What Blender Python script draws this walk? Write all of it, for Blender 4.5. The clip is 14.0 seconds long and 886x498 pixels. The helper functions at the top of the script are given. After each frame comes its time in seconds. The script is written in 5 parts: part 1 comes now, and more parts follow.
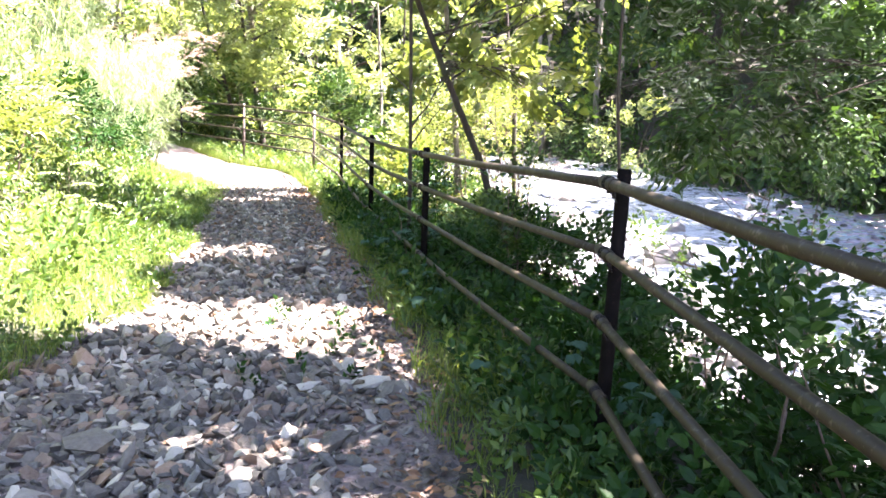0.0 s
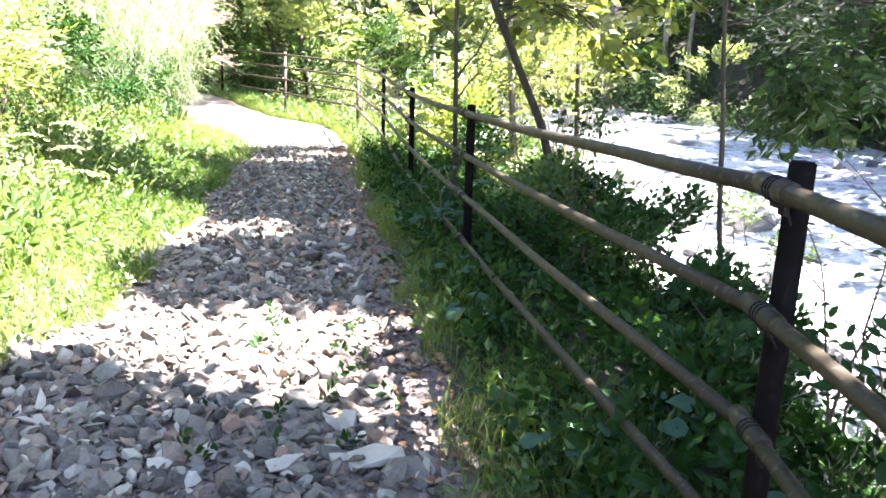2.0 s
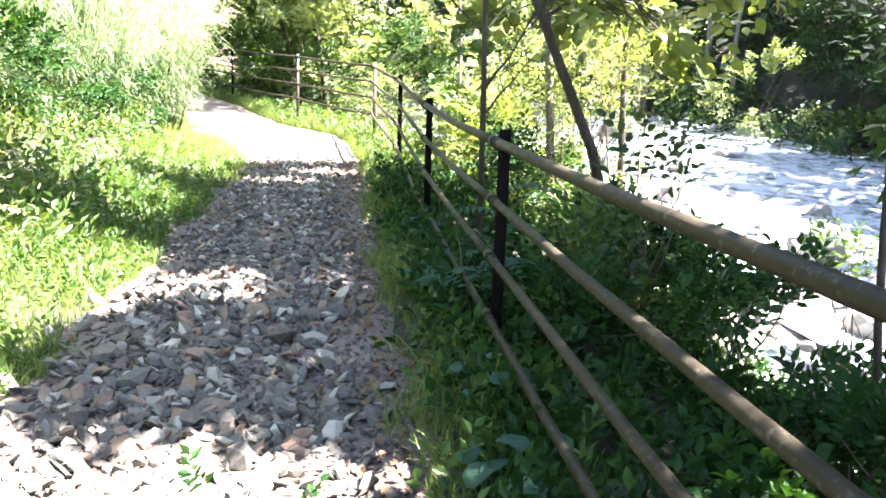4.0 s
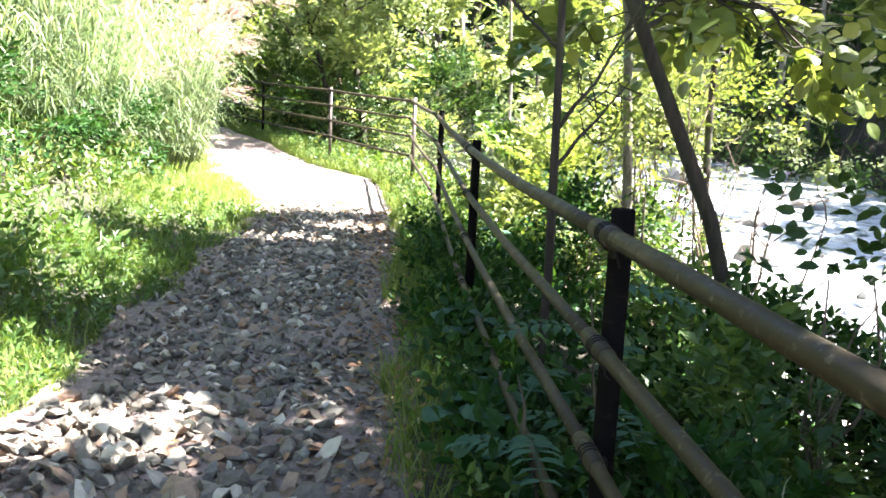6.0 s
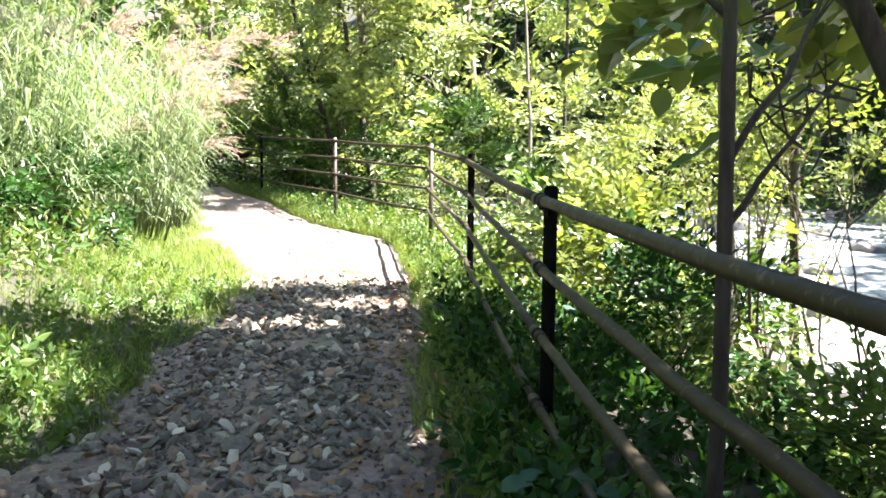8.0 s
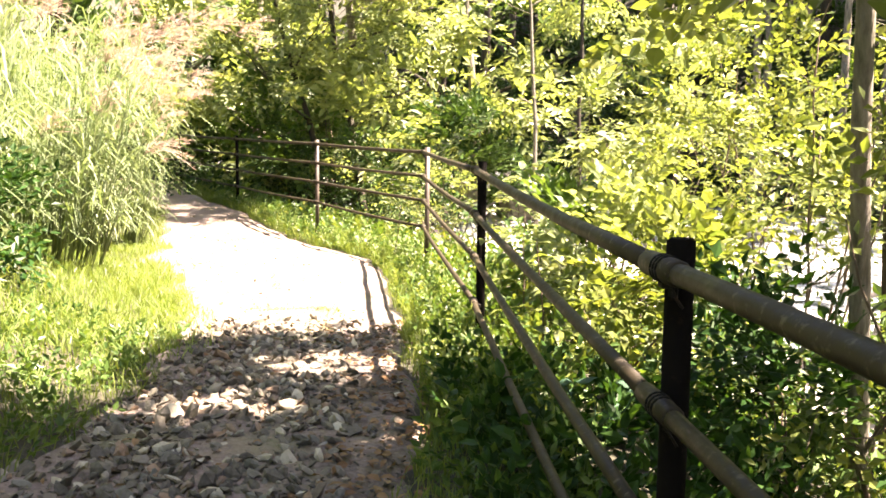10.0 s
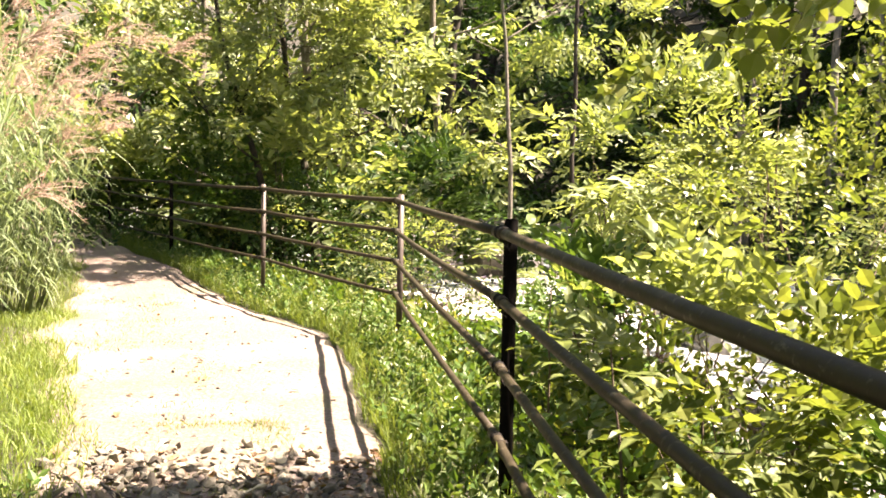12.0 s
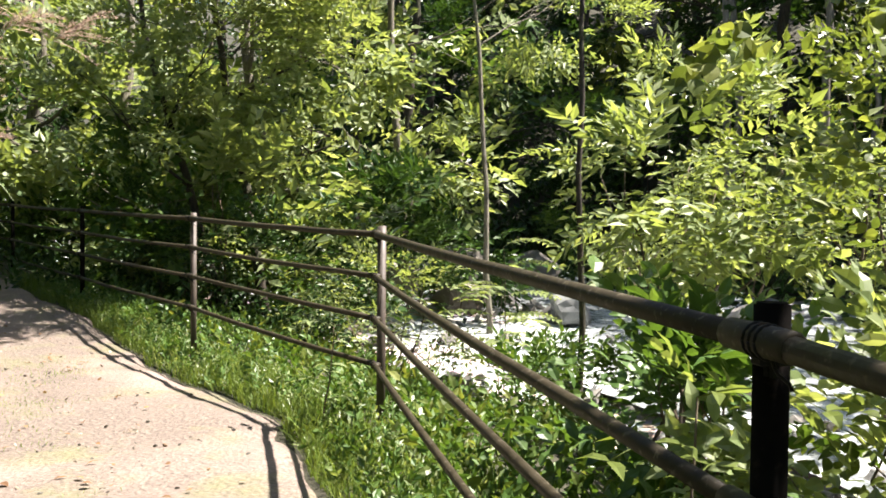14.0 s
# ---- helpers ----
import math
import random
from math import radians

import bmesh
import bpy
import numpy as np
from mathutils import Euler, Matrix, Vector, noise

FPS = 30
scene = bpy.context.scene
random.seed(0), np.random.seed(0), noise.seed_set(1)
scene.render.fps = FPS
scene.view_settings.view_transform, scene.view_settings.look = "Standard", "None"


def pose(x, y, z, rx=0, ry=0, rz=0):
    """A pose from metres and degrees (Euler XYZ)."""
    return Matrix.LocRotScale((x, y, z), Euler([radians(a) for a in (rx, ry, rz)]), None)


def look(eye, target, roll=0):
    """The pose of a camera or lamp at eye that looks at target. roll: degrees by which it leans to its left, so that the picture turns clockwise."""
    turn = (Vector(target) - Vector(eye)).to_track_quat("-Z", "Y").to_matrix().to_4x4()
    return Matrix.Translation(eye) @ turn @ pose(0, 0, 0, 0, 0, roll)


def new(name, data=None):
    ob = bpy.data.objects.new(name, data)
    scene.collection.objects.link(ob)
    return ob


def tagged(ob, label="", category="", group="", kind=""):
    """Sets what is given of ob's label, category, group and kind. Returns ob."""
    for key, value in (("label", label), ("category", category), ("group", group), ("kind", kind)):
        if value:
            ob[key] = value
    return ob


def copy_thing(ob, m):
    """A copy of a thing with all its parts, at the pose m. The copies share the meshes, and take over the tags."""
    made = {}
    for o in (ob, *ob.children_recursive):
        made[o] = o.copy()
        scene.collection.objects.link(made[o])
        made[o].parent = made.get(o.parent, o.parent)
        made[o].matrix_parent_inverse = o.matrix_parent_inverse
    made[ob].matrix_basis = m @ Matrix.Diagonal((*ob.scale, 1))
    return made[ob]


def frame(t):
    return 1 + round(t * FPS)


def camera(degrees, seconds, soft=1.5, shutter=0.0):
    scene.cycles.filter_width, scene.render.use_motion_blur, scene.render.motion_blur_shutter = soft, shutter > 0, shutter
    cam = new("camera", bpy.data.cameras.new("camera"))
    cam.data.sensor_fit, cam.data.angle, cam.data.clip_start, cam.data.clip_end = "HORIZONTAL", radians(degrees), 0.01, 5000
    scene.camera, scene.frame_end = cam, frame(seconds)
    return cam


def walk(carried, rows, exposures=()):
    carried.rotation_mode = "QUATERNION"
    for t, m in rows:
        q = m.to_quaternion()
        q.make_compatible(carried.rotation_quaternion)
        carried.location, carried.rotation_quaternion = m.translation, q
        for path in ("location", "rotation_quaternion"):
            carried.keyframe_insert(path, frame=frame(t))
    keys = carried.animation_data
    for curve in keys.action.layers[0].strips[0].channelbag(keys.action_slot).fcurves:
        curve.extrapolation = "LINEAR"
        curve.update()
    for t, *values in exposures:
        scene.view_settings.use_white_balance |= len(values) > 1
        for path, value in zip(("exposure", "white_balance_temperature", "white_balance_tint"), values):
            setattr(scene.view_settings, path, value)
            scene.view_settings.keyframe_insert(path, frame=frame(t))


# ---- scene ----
cam = camera(53.8, 14.0, soft=1.7)
PATH = [
    (0, (0.115, 0.299, 1.381), (0.524, 2.23, 1.061), 1.9),
    (0.5, (0.24, 0.586, 1.39), (0.664, 2.504, 1.014), 1.6),
    (1, (0.328, 0.944, 1.357), (0.744, 2.858, 0.951), 1.9),
    (1.5, (0.389, 1.287, 1.351), (0.724, 3.214, 0.932), 1.8),
    (2, (0.456, 1.662, 1.369), (0.736, 3.593, 0.934), 1.7),
    (2.5, (0.471, 2.03, 1.369), (0.718, 3.964, 0.924), 1.7),
    (3, (0.551, 2.396, 1.395), (0.773, 4.332, 0.946), 1.6),
    (5.5, (0.843, 4.716, 1.317), (1.046, 6.671, 0.949), 3.2),
    (6, (0.872, 5.136, 1.304), (0.993, 7.102, 0.954), 2.8),
    (6.5, (0.877, 5.552, 1.276), (0.953, 7.523, 0.944), 2.3),
    (7, (0.863, 6.016, 1.268), (0.963, 7.989, 0.957), 2.2),
    (7.5, (0.813, 6.441, 1.237), (0.917, 8.421, 0.974), 1.4),
    (8, (0.784, 6.909, 1.195), (0.879, 8.893, 0.962), 0.5),
    (10.5, (0.821, 9.041, 1.211), (0.942, 11.025, 0.989), 0.8),
    (11, (0.782, 9.504, 1.211), (0.97, 11.486, 1.016), 0.7),
    (11.5, (0.759, 9.983, 1.223), (0.968, 11.966, 1.066), 0.9),
    (12, (0.713, 10.496, 1.224), (0.929, 12.481, 1.103), 1.1),
    (12.5, (0.671, 10.965, 1.22), (0.886, 12.95, 1.115), 1.1),
    (13, (0.664, 11.477, 1.248), (0.894, 13.461, 1.145), 1.3),
    (13.5, (0.644, 12.008, 1.257), (0.925, 13.986, 1.16), 0.8),
    (14, (0.623, 12.579, 1.256), (0.961, 14.549, 1.195), 0.6),
]
walk(cam, [(t, look(eye, target, roll)) for t, eye, target, roll in PATH],
     exposures=[(0, 4.45, 6250, 32), (1.8, 4.5, 6000, 28), (3.2, 4.45, 6000, 25), (5.3, 4.3, 6100, 20), (7, 3.63, 6150, 19), (8.2, 3.6, 6300, 18), (10.3, 3.68, 7800, 27), (11.2, 3.34, 7800, 26), (12.5, 2.83, 7500, 22), (14, 2.25, 6600, 14)])

# ---- world and sun ----
SUN = Vector((0.48, -0.03, 0.875)).normalized()
world = bpy.data.worlds.new("sky")
scene.world = world
world.use_nodes = True
wn = world.node_tree.nodes
sky = wn.new("ShaderNodeTexSky")
sky.sky_type = "NISHITA"
sky.sun_disc = False
sky.sun_elevation = math.asin(SUN.z)
sky.sun_rotation = math.atan2(SUN.x, SUN.y)
world.node_tree.links.new(sky.outputs[0], wn["Background"].inputs[0])
wn["Background"].inputs[1].default_value = 0.05
sun = new("sun", bpy.data.lights.new("sun", "SUN"))
sun.data.energy = 5.0
sun.data.angle = radians(0.55)
sun.data.color = (1.0, 0.95, 0.86)
sun.matrix_world = look((30, -2, 50), Vector((30, -2, 50)) - SUN)


# ---- materials ----
class Mat:
    """A small builder round a node material."""

    def __init__(self, name):
        self.m = bpy.data.materials.new(name)
        self.m.use_nodes = True
        self.t = self.m.node_tree
        self.b = self.t.nodes["Principled BSDF"]
        self.out = self.t.nodes["Material Output"]

    def node(self, kind, **values):
        n = self.t.nodes.new(kind)
        for k, v in values.items():
            n.inputs[k].default_value = v
        return n

    def link(self, a, b):
        self.t.links.new(a, b)

    def coords(self):
        return self.node("ShaderNodeTexCoord").outputs["Object"]

    def position(self):
        return self.node("ShaderNodeNewGeometry").outputs["Position"]

    def noise(self, scale, detail=4.0, rough=0.6, at=None):
        n = self.node("ShaderNodeTexNoise", Scale=scale, Detail=detail, Roughness=rough)
        self.link(at or self.position(), n.inputs["Vector"])
        return n.outputs["Fac"]

    def ramp(self, fac, *stops):
        n = self.node("ShaderNodeValToRGB")
        el = n.color_ramp.elements
        while len(el) < len(stops):
            el.new(0.5)
        for e, (p, c) in zip(el, stops):
            e.position, e.color = p, (*c, 1)
        self.link(fac, n.inputs[0])
        return n.outputs[0]

    def mix(self, fac, a, b, blend="MIX"):
        n = self.t.nodes.new("ShaderNodeMix")
        n.data_type, n.blend_type = "RGBA", blend
        for i, v in ((0, fac), (6, a), (7, b)):
            if hasattr(v, "is_linked"):
                self.link(v, n.inputs[i])
            else:
                n.inputs[i].default_value = v if i == 0 else (*v, 1)
        return n.outputs[2]

    def bump(self, fac, strength, distance):
        n = self.node("ShaderNodeBump", Strength=strength, Distance=distance)
        self.link(fac, n.inputs["Height"])
        self.link(n.outputs[0], self.b.inputs["Normal"])

    def color(self, c):
        self.link(c, self.b.inputs["Base Color"])
        return self


def leaf_material(name, dark, mid, light, glow=0.33, rough=0.38, hue=None, tint=(1.35, 1.3, 0.5), shine=0.32):
    """Thin leaf: diffuse and glossy front, light through the blade."""
    a = Mat(name)
    g = a.node("ShaderNodeNewGeometry")
    c = a.ramp(g.outputs["Random Per Island"], (0.0, dark), (0.55, mid), (1.0, light))
    patch = a.noise(0.9, 3.0)
    c = a.mix(a.ramp(patch, (0.35, (0, 0, 0)), (0.7, (1, 1, 1))), c, hue or mid)
    a.color(c)
    a.b.inputs["Roughness"].default_value = rough
    a.b.inputs["Specular IOR Level"].default_value = shine
    tr = a.node("ShaderNodeBsdfTranslucent")
    warm = a.mix(1.0, c, tint, "MULTIPLY")
    a.link(warm, tr.inputs[0])
    mx = a.node("ShaderNodeMixShader", Fac=glow)
    a.link(a.b.outputs[0], mx.inputs[1])
    a.link(tr.outputs[0], mx.inputs[2])
    a.link(mx.outputs[0], a.out.inputs[0])
    return a.m


LEAF_GREEN = leaf_material("leaf_green", (0.035, 0.075, 0.02), (0.07, 0.13, 0.03), (0.14, 0.2, 0.055))
LEAF_YELLOW = leaf_material("leaf_yellow_green", (0.045, 0.075, 0.02), (0.115, 0.15, 0.036), (0.225, 0.24, 0.065), 0.46, tint=(1.3, 1.28, 0.6))
# pale leaf: bright sun on bank and bend is put into the green
LEAF_PALE_SUN = leaf_material("leaf_pale_sunlit", (0.095, 0.14, 0.055), (0.2, 0.25, 0.11), (0.38, 0.415, 0.24), 0.45)
# dark green lowered further, so the colour itself carries the leaves' shade
LEAF_SHADE = leaf_material("leaf_shade_green", (0.015, 0.034, 0.01), (0.027, 0.06, 0.015), (0.055, 0.10, 0.026), 0.28, shine=0.22)
# weed green taken nearly to black, as the shade under the fence
LEAF_WEED_SHADE = leaf_material("leaf_weed_shade", (0.008, 0.025, 0.006), (0.017, 0.05, 0.011), (0.045, 0.10, 0.022), 0.3, shine=0.12)
LEAF_BLUE = leaf_material("leaf_blue_green", (0.03, 0.07, 0.038), (0.045, 0.1, 0.058), (0.07, 0.135, 0.08), 0.3, 0.75, shine=0.2)
# lighter copy of the grass blade, its paleness standing for full sun
GRASS_SUN = leaf_material("sunlit_grass_blade", (0.085, 0.14, 0.036), (0.17, 0.24, 0.068), (0.33, 0.375, 0.14), 0.45)
GRASS = leaf_material("grass_blade", (0.06, 0.11, 0.024), (0.125, 0.18, 0.042), (0.23, 0.26, 0.085), 0.45)
REED = leaf_material("reed_blade", (0.075, 0.125, 0.048), (0.155, 0.215, 0.1), (0.3, 0.345, 0.215), 0.4, 0.5, None, (1.2, 1.2, 0.7))
PLUME = leaf_material("plume_silk", (0.36, 0.255, 0.21), (0.49, 0.38, 0.32), (0.62, 0.53, 0.46), 0.4, 0.8, None, (1.05, 0.95, 0.85))
DEAD = leaf_material("dead_leaf", (0.10, 0.05, 0.025), (0.18, 0.10, 0.05), (0.32, 0.22, 0.11), 0.2, 0.8, (0.16, 0.09, 0.045))


def bark_material(name, a0, b0):
    a = Mat(name)
    n = a.node("ShaderNodeTexNoise", Scale=9.0, Detail=6.0, Roughness=0.65)
    mp = a.node("ShaderNodeMapping", Scale=(4, 4, 0.8))
    a.link(a.position(), mp.inputs[0])
    a.link(mp.outputs[0], n.inputs["Vector"])
    c = a.ramp(n.outputs["Fac"], (0.3, a0), (0.7, b0))
    moss = a.ramp(a.noise(2.3, 3.0), (0.5, (0, 0, 0)), (0.75, (0.7, 0.7, 0.7)))
    a.color(a.mix(moss, c, (0.06, 0.075, 0.03)))
    a.b.inputs["Roughness"].default_value = 0.9
    a.bump(n.outputs["Fac"], 0.8, 0.02)
    return a.m


BARK = bark_material("bark_dark", (0.012, 0.009, 0.006), (0.055, 0.04, 0.028))
BARK_PALE = bark_material("bark_pale", (0.06, 0.05, 0.036), (0.24, 0.215, 0.17))
TWIG = bark_material("twig_bark", (0.04, 0.028, 0.018), (0.16, 0.115, 0.08))


def ground_material():
    a = Mat("woodland_soil")
    c = a.ramp(a.noise(0.7, 5), (0.3, (0.025, 0.02, 0.013)), (0.55, (0.024, 0.032, 0.012)), (0.75, (0.045, 0.036, 0.022)))
    f = a.noise(26.0, 6, 0.7)
    c = a.mix(0.5, c, a.ramp(f, (0.3, (0.012, 0.011, 0.008)), (0.7, (0.07, 0.055, 0.034))))
    a.color(c)
    a.b.inputs["Roughness"].default_value = 0.95
    a.bump(f, 0.8, 0.03)
    return a.m


def path_material():
    a = Mat("path_dirt")
    big = a.noise(0.55, 4)
    c = a.ramp(big, (0.3, (0.10, 0.077, 0.065)), (0.55, (0.165, 0.128, 0.11)), (0.75, (0.28, 0.225, 0.195)))
    f = a.noise(38.0, 6, 0.75)
    c = a.mix(0.6, c, a.ramp(f, (0.3, (0.04, 0.031, 0.025)), (0.52, (0.13, 0.103, 0.082)), (0.72, (0.3, 0.25, 0.205))))
    moss = a.ramp(a.noise(1.3, 5, 0.7), (0.52, (0, 0, 0)), (0.68, (0.5, 0.5, 0.5)))
    c = a.mix(moss, c, (0.14, 0.15, 0.055))
    clay = a.ramp(a.noise(0.8, 5, 0.65), (0.5, (0, 0, 0)), (0.68, (0.5, 0.5, 0.5)))
    c = a.mix(clay, c, (0.29, 0.21, 0.18))
    a.color(c)
    a.b.inputs["Roughness"].default_value = 0.95
    v = a.node("ShaderNodeTexVoronoi", Scale=32.0)
    a.link(a.position(), v.inputs["Vector"])
    a.bump(a.mix(0.5, f, v.outputs["Distance"]), 0.9, 0.02)
    return a.m


def stone_material(name, a0, b0, c0, warm):
    a = Mat(name)
    info = a.node("ShaderNodeObjectInfo")
    g = a.node("ShaderNodeNewGeometry")
    r = a.node("ShaderNodeMath")
    r.operation = "FRACT"
    s = a.node("ShaderNodeMath")
    a.link(g.outputs["Random Per Island"], s.inputs[0])
    a.link(info.outputs["Random"], s.inputs[1])
    a.link(s.outputs[0], r.inputs[0])
    c = a.ramp(r.outputs[0], (0.0, a0), (0.25, b0), (0.4, warm), (0.5, a0), (0.7, b0), (0.82, c0), (0.9, (b0[0] * 0.95, b0[1] * 1.08, b0[2] * 1.2)), (1.0, a0))
    f = a.noise(55.0, 5, 0.7)
    c = a.mix(0.22, c, a.ramp(f, (0.3, (0.02, 0.018, 0.015)), (0.7, (0.36, 0.33, 0.27))))
    a.color(c)
    a.b.inputs["Roughness"].default_value = 0.85
    a.bump(f, 0.5, 0.01)
    return a.m


def bed_material():
    a = Mat("stream_gravel")
    v = a.node("ShaderNodeTexVoronoi", Scale=7.0)
    a.link(a.position(), v.inputs["Vector"])
    c = a.ramp(a.noise(9.0, 5), (0.3, (0.2, 0.193, 0.178)), (0.7, (0.48, 0.462, 0.43)))
    c = a.mix(0.35, c, v.outputs["Color"], "SOFT_LIGHT")
    a.color(c)
    a.b.inputs["Roughness"].default_value = 0.8
    a.bump(v.outputs["Distance"], 0.9, 0.08)
    return a.m


def water_material():
    a = Mat("running_water")
    f = a.noise(3.2, 6, 0.7)
    foam = a.ramp(f, (0.36, (0, 0, 0)), (0.55, (1, 1, 1)))
    a.color(a.mix(foam, (0.09, 0.105, 0.105), (0.55, 0.58, 0.58)))
    a.b.inputs["Roughness"].default_value = 0.12
    a.b.inputs["IOR"].default_value = 1.33
    a.bump(a.noise(11.0, 3), 0.7, 0.05)
    return a.m


def pipe_material(name, a0, b0, rust, rough=0.5, shine=0.5):
    a = Mat(name)
    a.b.inputs["Specular IOR Level"].default_value = shine
    f = a.noise(14.0, 6, 0.7)
    c = a.ramp(f, (0.3, a0), (0.7, b0))
    spots = a.ramp(a.noise(45.0, 4), (0.58, (0, 0, 0)), (0.68, (1, 1, 1)))
    c = a.mix(spots, c, rust)
    a.color(c)
    a.link(a.ramp(f, (0.3, (rough - 0.12,) * 3), (0.7, (rough + 0.15,) * 3)), a.b.inputs["Roughness"])
    a.bump(f, 0.25, 0.004)
    return a.m


SOIL = ground_material()
DIRT = path_material()
STONE = stone_material("path_stone", (0.025, 0.021, 0.015), (0.145, 0.129, 0.094), (0.5, 0.46, 0.35), (0.25, 0.15, 0.085))
BOULDER = stone_material("river_boulder", (0.1, 0.097, 0.093), (0.18, 0.172, 0.16), (0.29, 0.275, 0.255), (0.22, 0.19, 0.16))
GRIT = stone_material("dark_grit", (0.018, 0.014, 0.009), (0.065, 0.05, 0.034), (0.24, 0.205, 0.15), (0.10, 0.055, 0.03))
BED = bed_material()
WATER = water_material()
RAIL = pipe_material("rail_brown_paint", (0.016, 0.0125, 0.007), (0.04, 0.032, 0.0185), (0.085, 0.073, 0.05), 0.55, 0.18)
POST = pipe_material("post_black_paint", (0.004, 0.0034, 0.003), (0.009, 0.0078, 0.007), (0.014, 0.01, 0.008), 0.85, 0.03)
# sunlit copy of the post colour: sun is put into the lighter brown
POST_SUNLIT = pipe_material("post_sunlit_brown", (0.035, 0.025, 0.019), (0.07, 0.052, 0.04), (0.03, 0.024, 0.018), 0.6)
WIRE = pipe_material("binding_wire", (0.006, 0.0055, 0.005), (0.014, 0.0125, 0.011), (0.035, 0.022, 0.015), 0.7, 0.15)

# ---- mesh tools ----
rng = np.random.default_rng(7)


def mesh_np(name, verts, faces, mats, smooth=False, index=None):
    """A mesh from arrays of vertices and of faces with one number of corners."""
    verts, faces = np.asarray(verts, np.float32), np.asarray(faces, np.int32)
    me = bpy.data.meshes.new(name)
    k = faces.shape[1]
    me.vertices.add(len(verts))
    me.vertices.foreach_set("co", verts.ravel())
    me.loops.add(faces.size)
    me.loops.foreach_set("vertex_index", faces.ravel())
    me.polygons.add(len(faces))
    me.polygons.foreach_set("loop_start", np.arange(0, faces.size, k, dtype=np.int32))
    me.polygons.foreach_set("use_smooth", np.full(len(faces), smooth))
    for m in mats if isinstance(mats, (list, tuple)) else [mats]:
        me.materials.append(m)
    if index is not None:
        me.polygons.foreach_set("material_index", np.asarray(index, np.int32))
    me.update(calc_edges=True)
    return me


def child(name, me, parent, label=""):
    ob = new(name, me)
    ob.parent = parent
    return tagged(ob, label)


def thing(name, at, label, category, group="", kind=""):
    ob = new(name)
    ob.location = at
    return tagged(ob, label, category, group, kind)


def tube(points, radii, sides=8):
    """Vertices and quads of a tube along points; ends closed by a narrow ring."""
    p = np.asarray(points, float)
    r = np.asarray(radii, float)
    d = np.gradient(p, axis=0)
    d /= np.linalg.norm(d, axis=1)[:, None] + 1e-9
    ref = np.array([0, 0, 1.0]) if abs(d[:, 2]).mean() < 0.8 else np.array([1.0, 0, 0])
    u = np.cross(d, ref)
    u /= np.linalg.norm(u, axis=1)[:, None] + 1e-9
    w = np.cross(d, u)
    p = np.vstack([p[:1], p, p[-1:]])
    u, w = np.vstack([u[:1], u, u[-1:]]), np.vstack([w[:1], w, w[-1:]])
    r = np.concatenate([[r[0] * 0.02], r, [r[-1] * 0.02]])
    a = np.linspace(0, 2 * np.pi, sides, endpoint=False)
    v = p[:, None] + r[:, None, None] * (np.cos(a)[None, :, None] * u[:, None] + np.sin(a)[None, :, None] * w[:, None])
    n, i = len(p), np.arange(sides)
    j = (i + 1) % sides
    f = np.concatenate([np.stack([k * sides + i, k * sides + j, (k + 1) * sides + j, (k + 1) * sides + i], 1) for k in range(n - 1)])
    return v.reshape(-1, 3), f


def joined(pieces):
    """Several (vertices, faces) as one."""
    vs, fs, o = [], [], 0
    for v, f in pieces:
        vs.append(v)
        fs.append(f + o)
        o += len(v)
    return np.concatenate(vs), np.concatenate(fs)


def unit(v):
    return v / (np.linalg.norm(v, axis=-1, keepdims=True) + 1e-9)


def leaves(at, along, normal, length, width, fine=False):
    """Leaf blades: folded diamonds, or six-sided blades with a drooping tip."""
    along, n = unit(along), normal
    side = unit(np.cross(along, n))
    n = np.cross(side, along)
    L, W = np.asarray(length)[:, None], np.asarray(width)[:, None]
    if not fine:
        pts = [at, at + along * L * 0.45 + side * W * 0.5 + n * W * 0.14, at + along * L - n * L * 0.08, at + along * L * 0.45 - side * W * 0.5 + n * W * 0.14]
        f = np.array([[0, 1, 2], [0, 2, 3]])
    elif fine == 2:
        out = ((0.06, 0.16), (0.2, 0.38), (0.4, 0.5), (0.6, 0.46), (0.8, 0.27))
        rim = [at] + [at + along * L * a + side * W * b + n * W * 0.16 * b - n * L * 0.2 * a * a for a, b in out] + [at + along * L - n * L * 0.2]
        rim += [at + along * L * a - side * W * b + n * W * 0.16 * b - n * L * 0.2 * a * a for a, b in reversed(out)]
        pts = rim + [at + along * L * 0.5 - n * L * 0.06]
        f = np.array([[k, (k + 1) % 12, 12] for k in range(12)])
    else:
        pts = [at, at + along * L * 0.25 + side * W * 0.42 + n * W * 0.1, at + along * L * 0.6 + side * W * 0.45 + n * W * 0.08, at + along * L - n * L * 0.18,
               at + along * L * 0.6 - side * W * 0.45 + n * W * 0.08, at + along * L * 0.25 - side * W * 0.42 + n * W * 0.1, at + along * L * 0.5]
        f = np.array([[0, 1, 6], [1, 2, 6], [2, 3, 6], [3, 4, 6], [4, 5, 6], [5, 0, 6]])
    k = len(pts)
    v = np.stack(pts, 1).reshape(-1, 3)
    faces = (f[None] + (np.arange(len(at)) * k)[:, None, None]).reshape(-1, 3)
    return v, faces


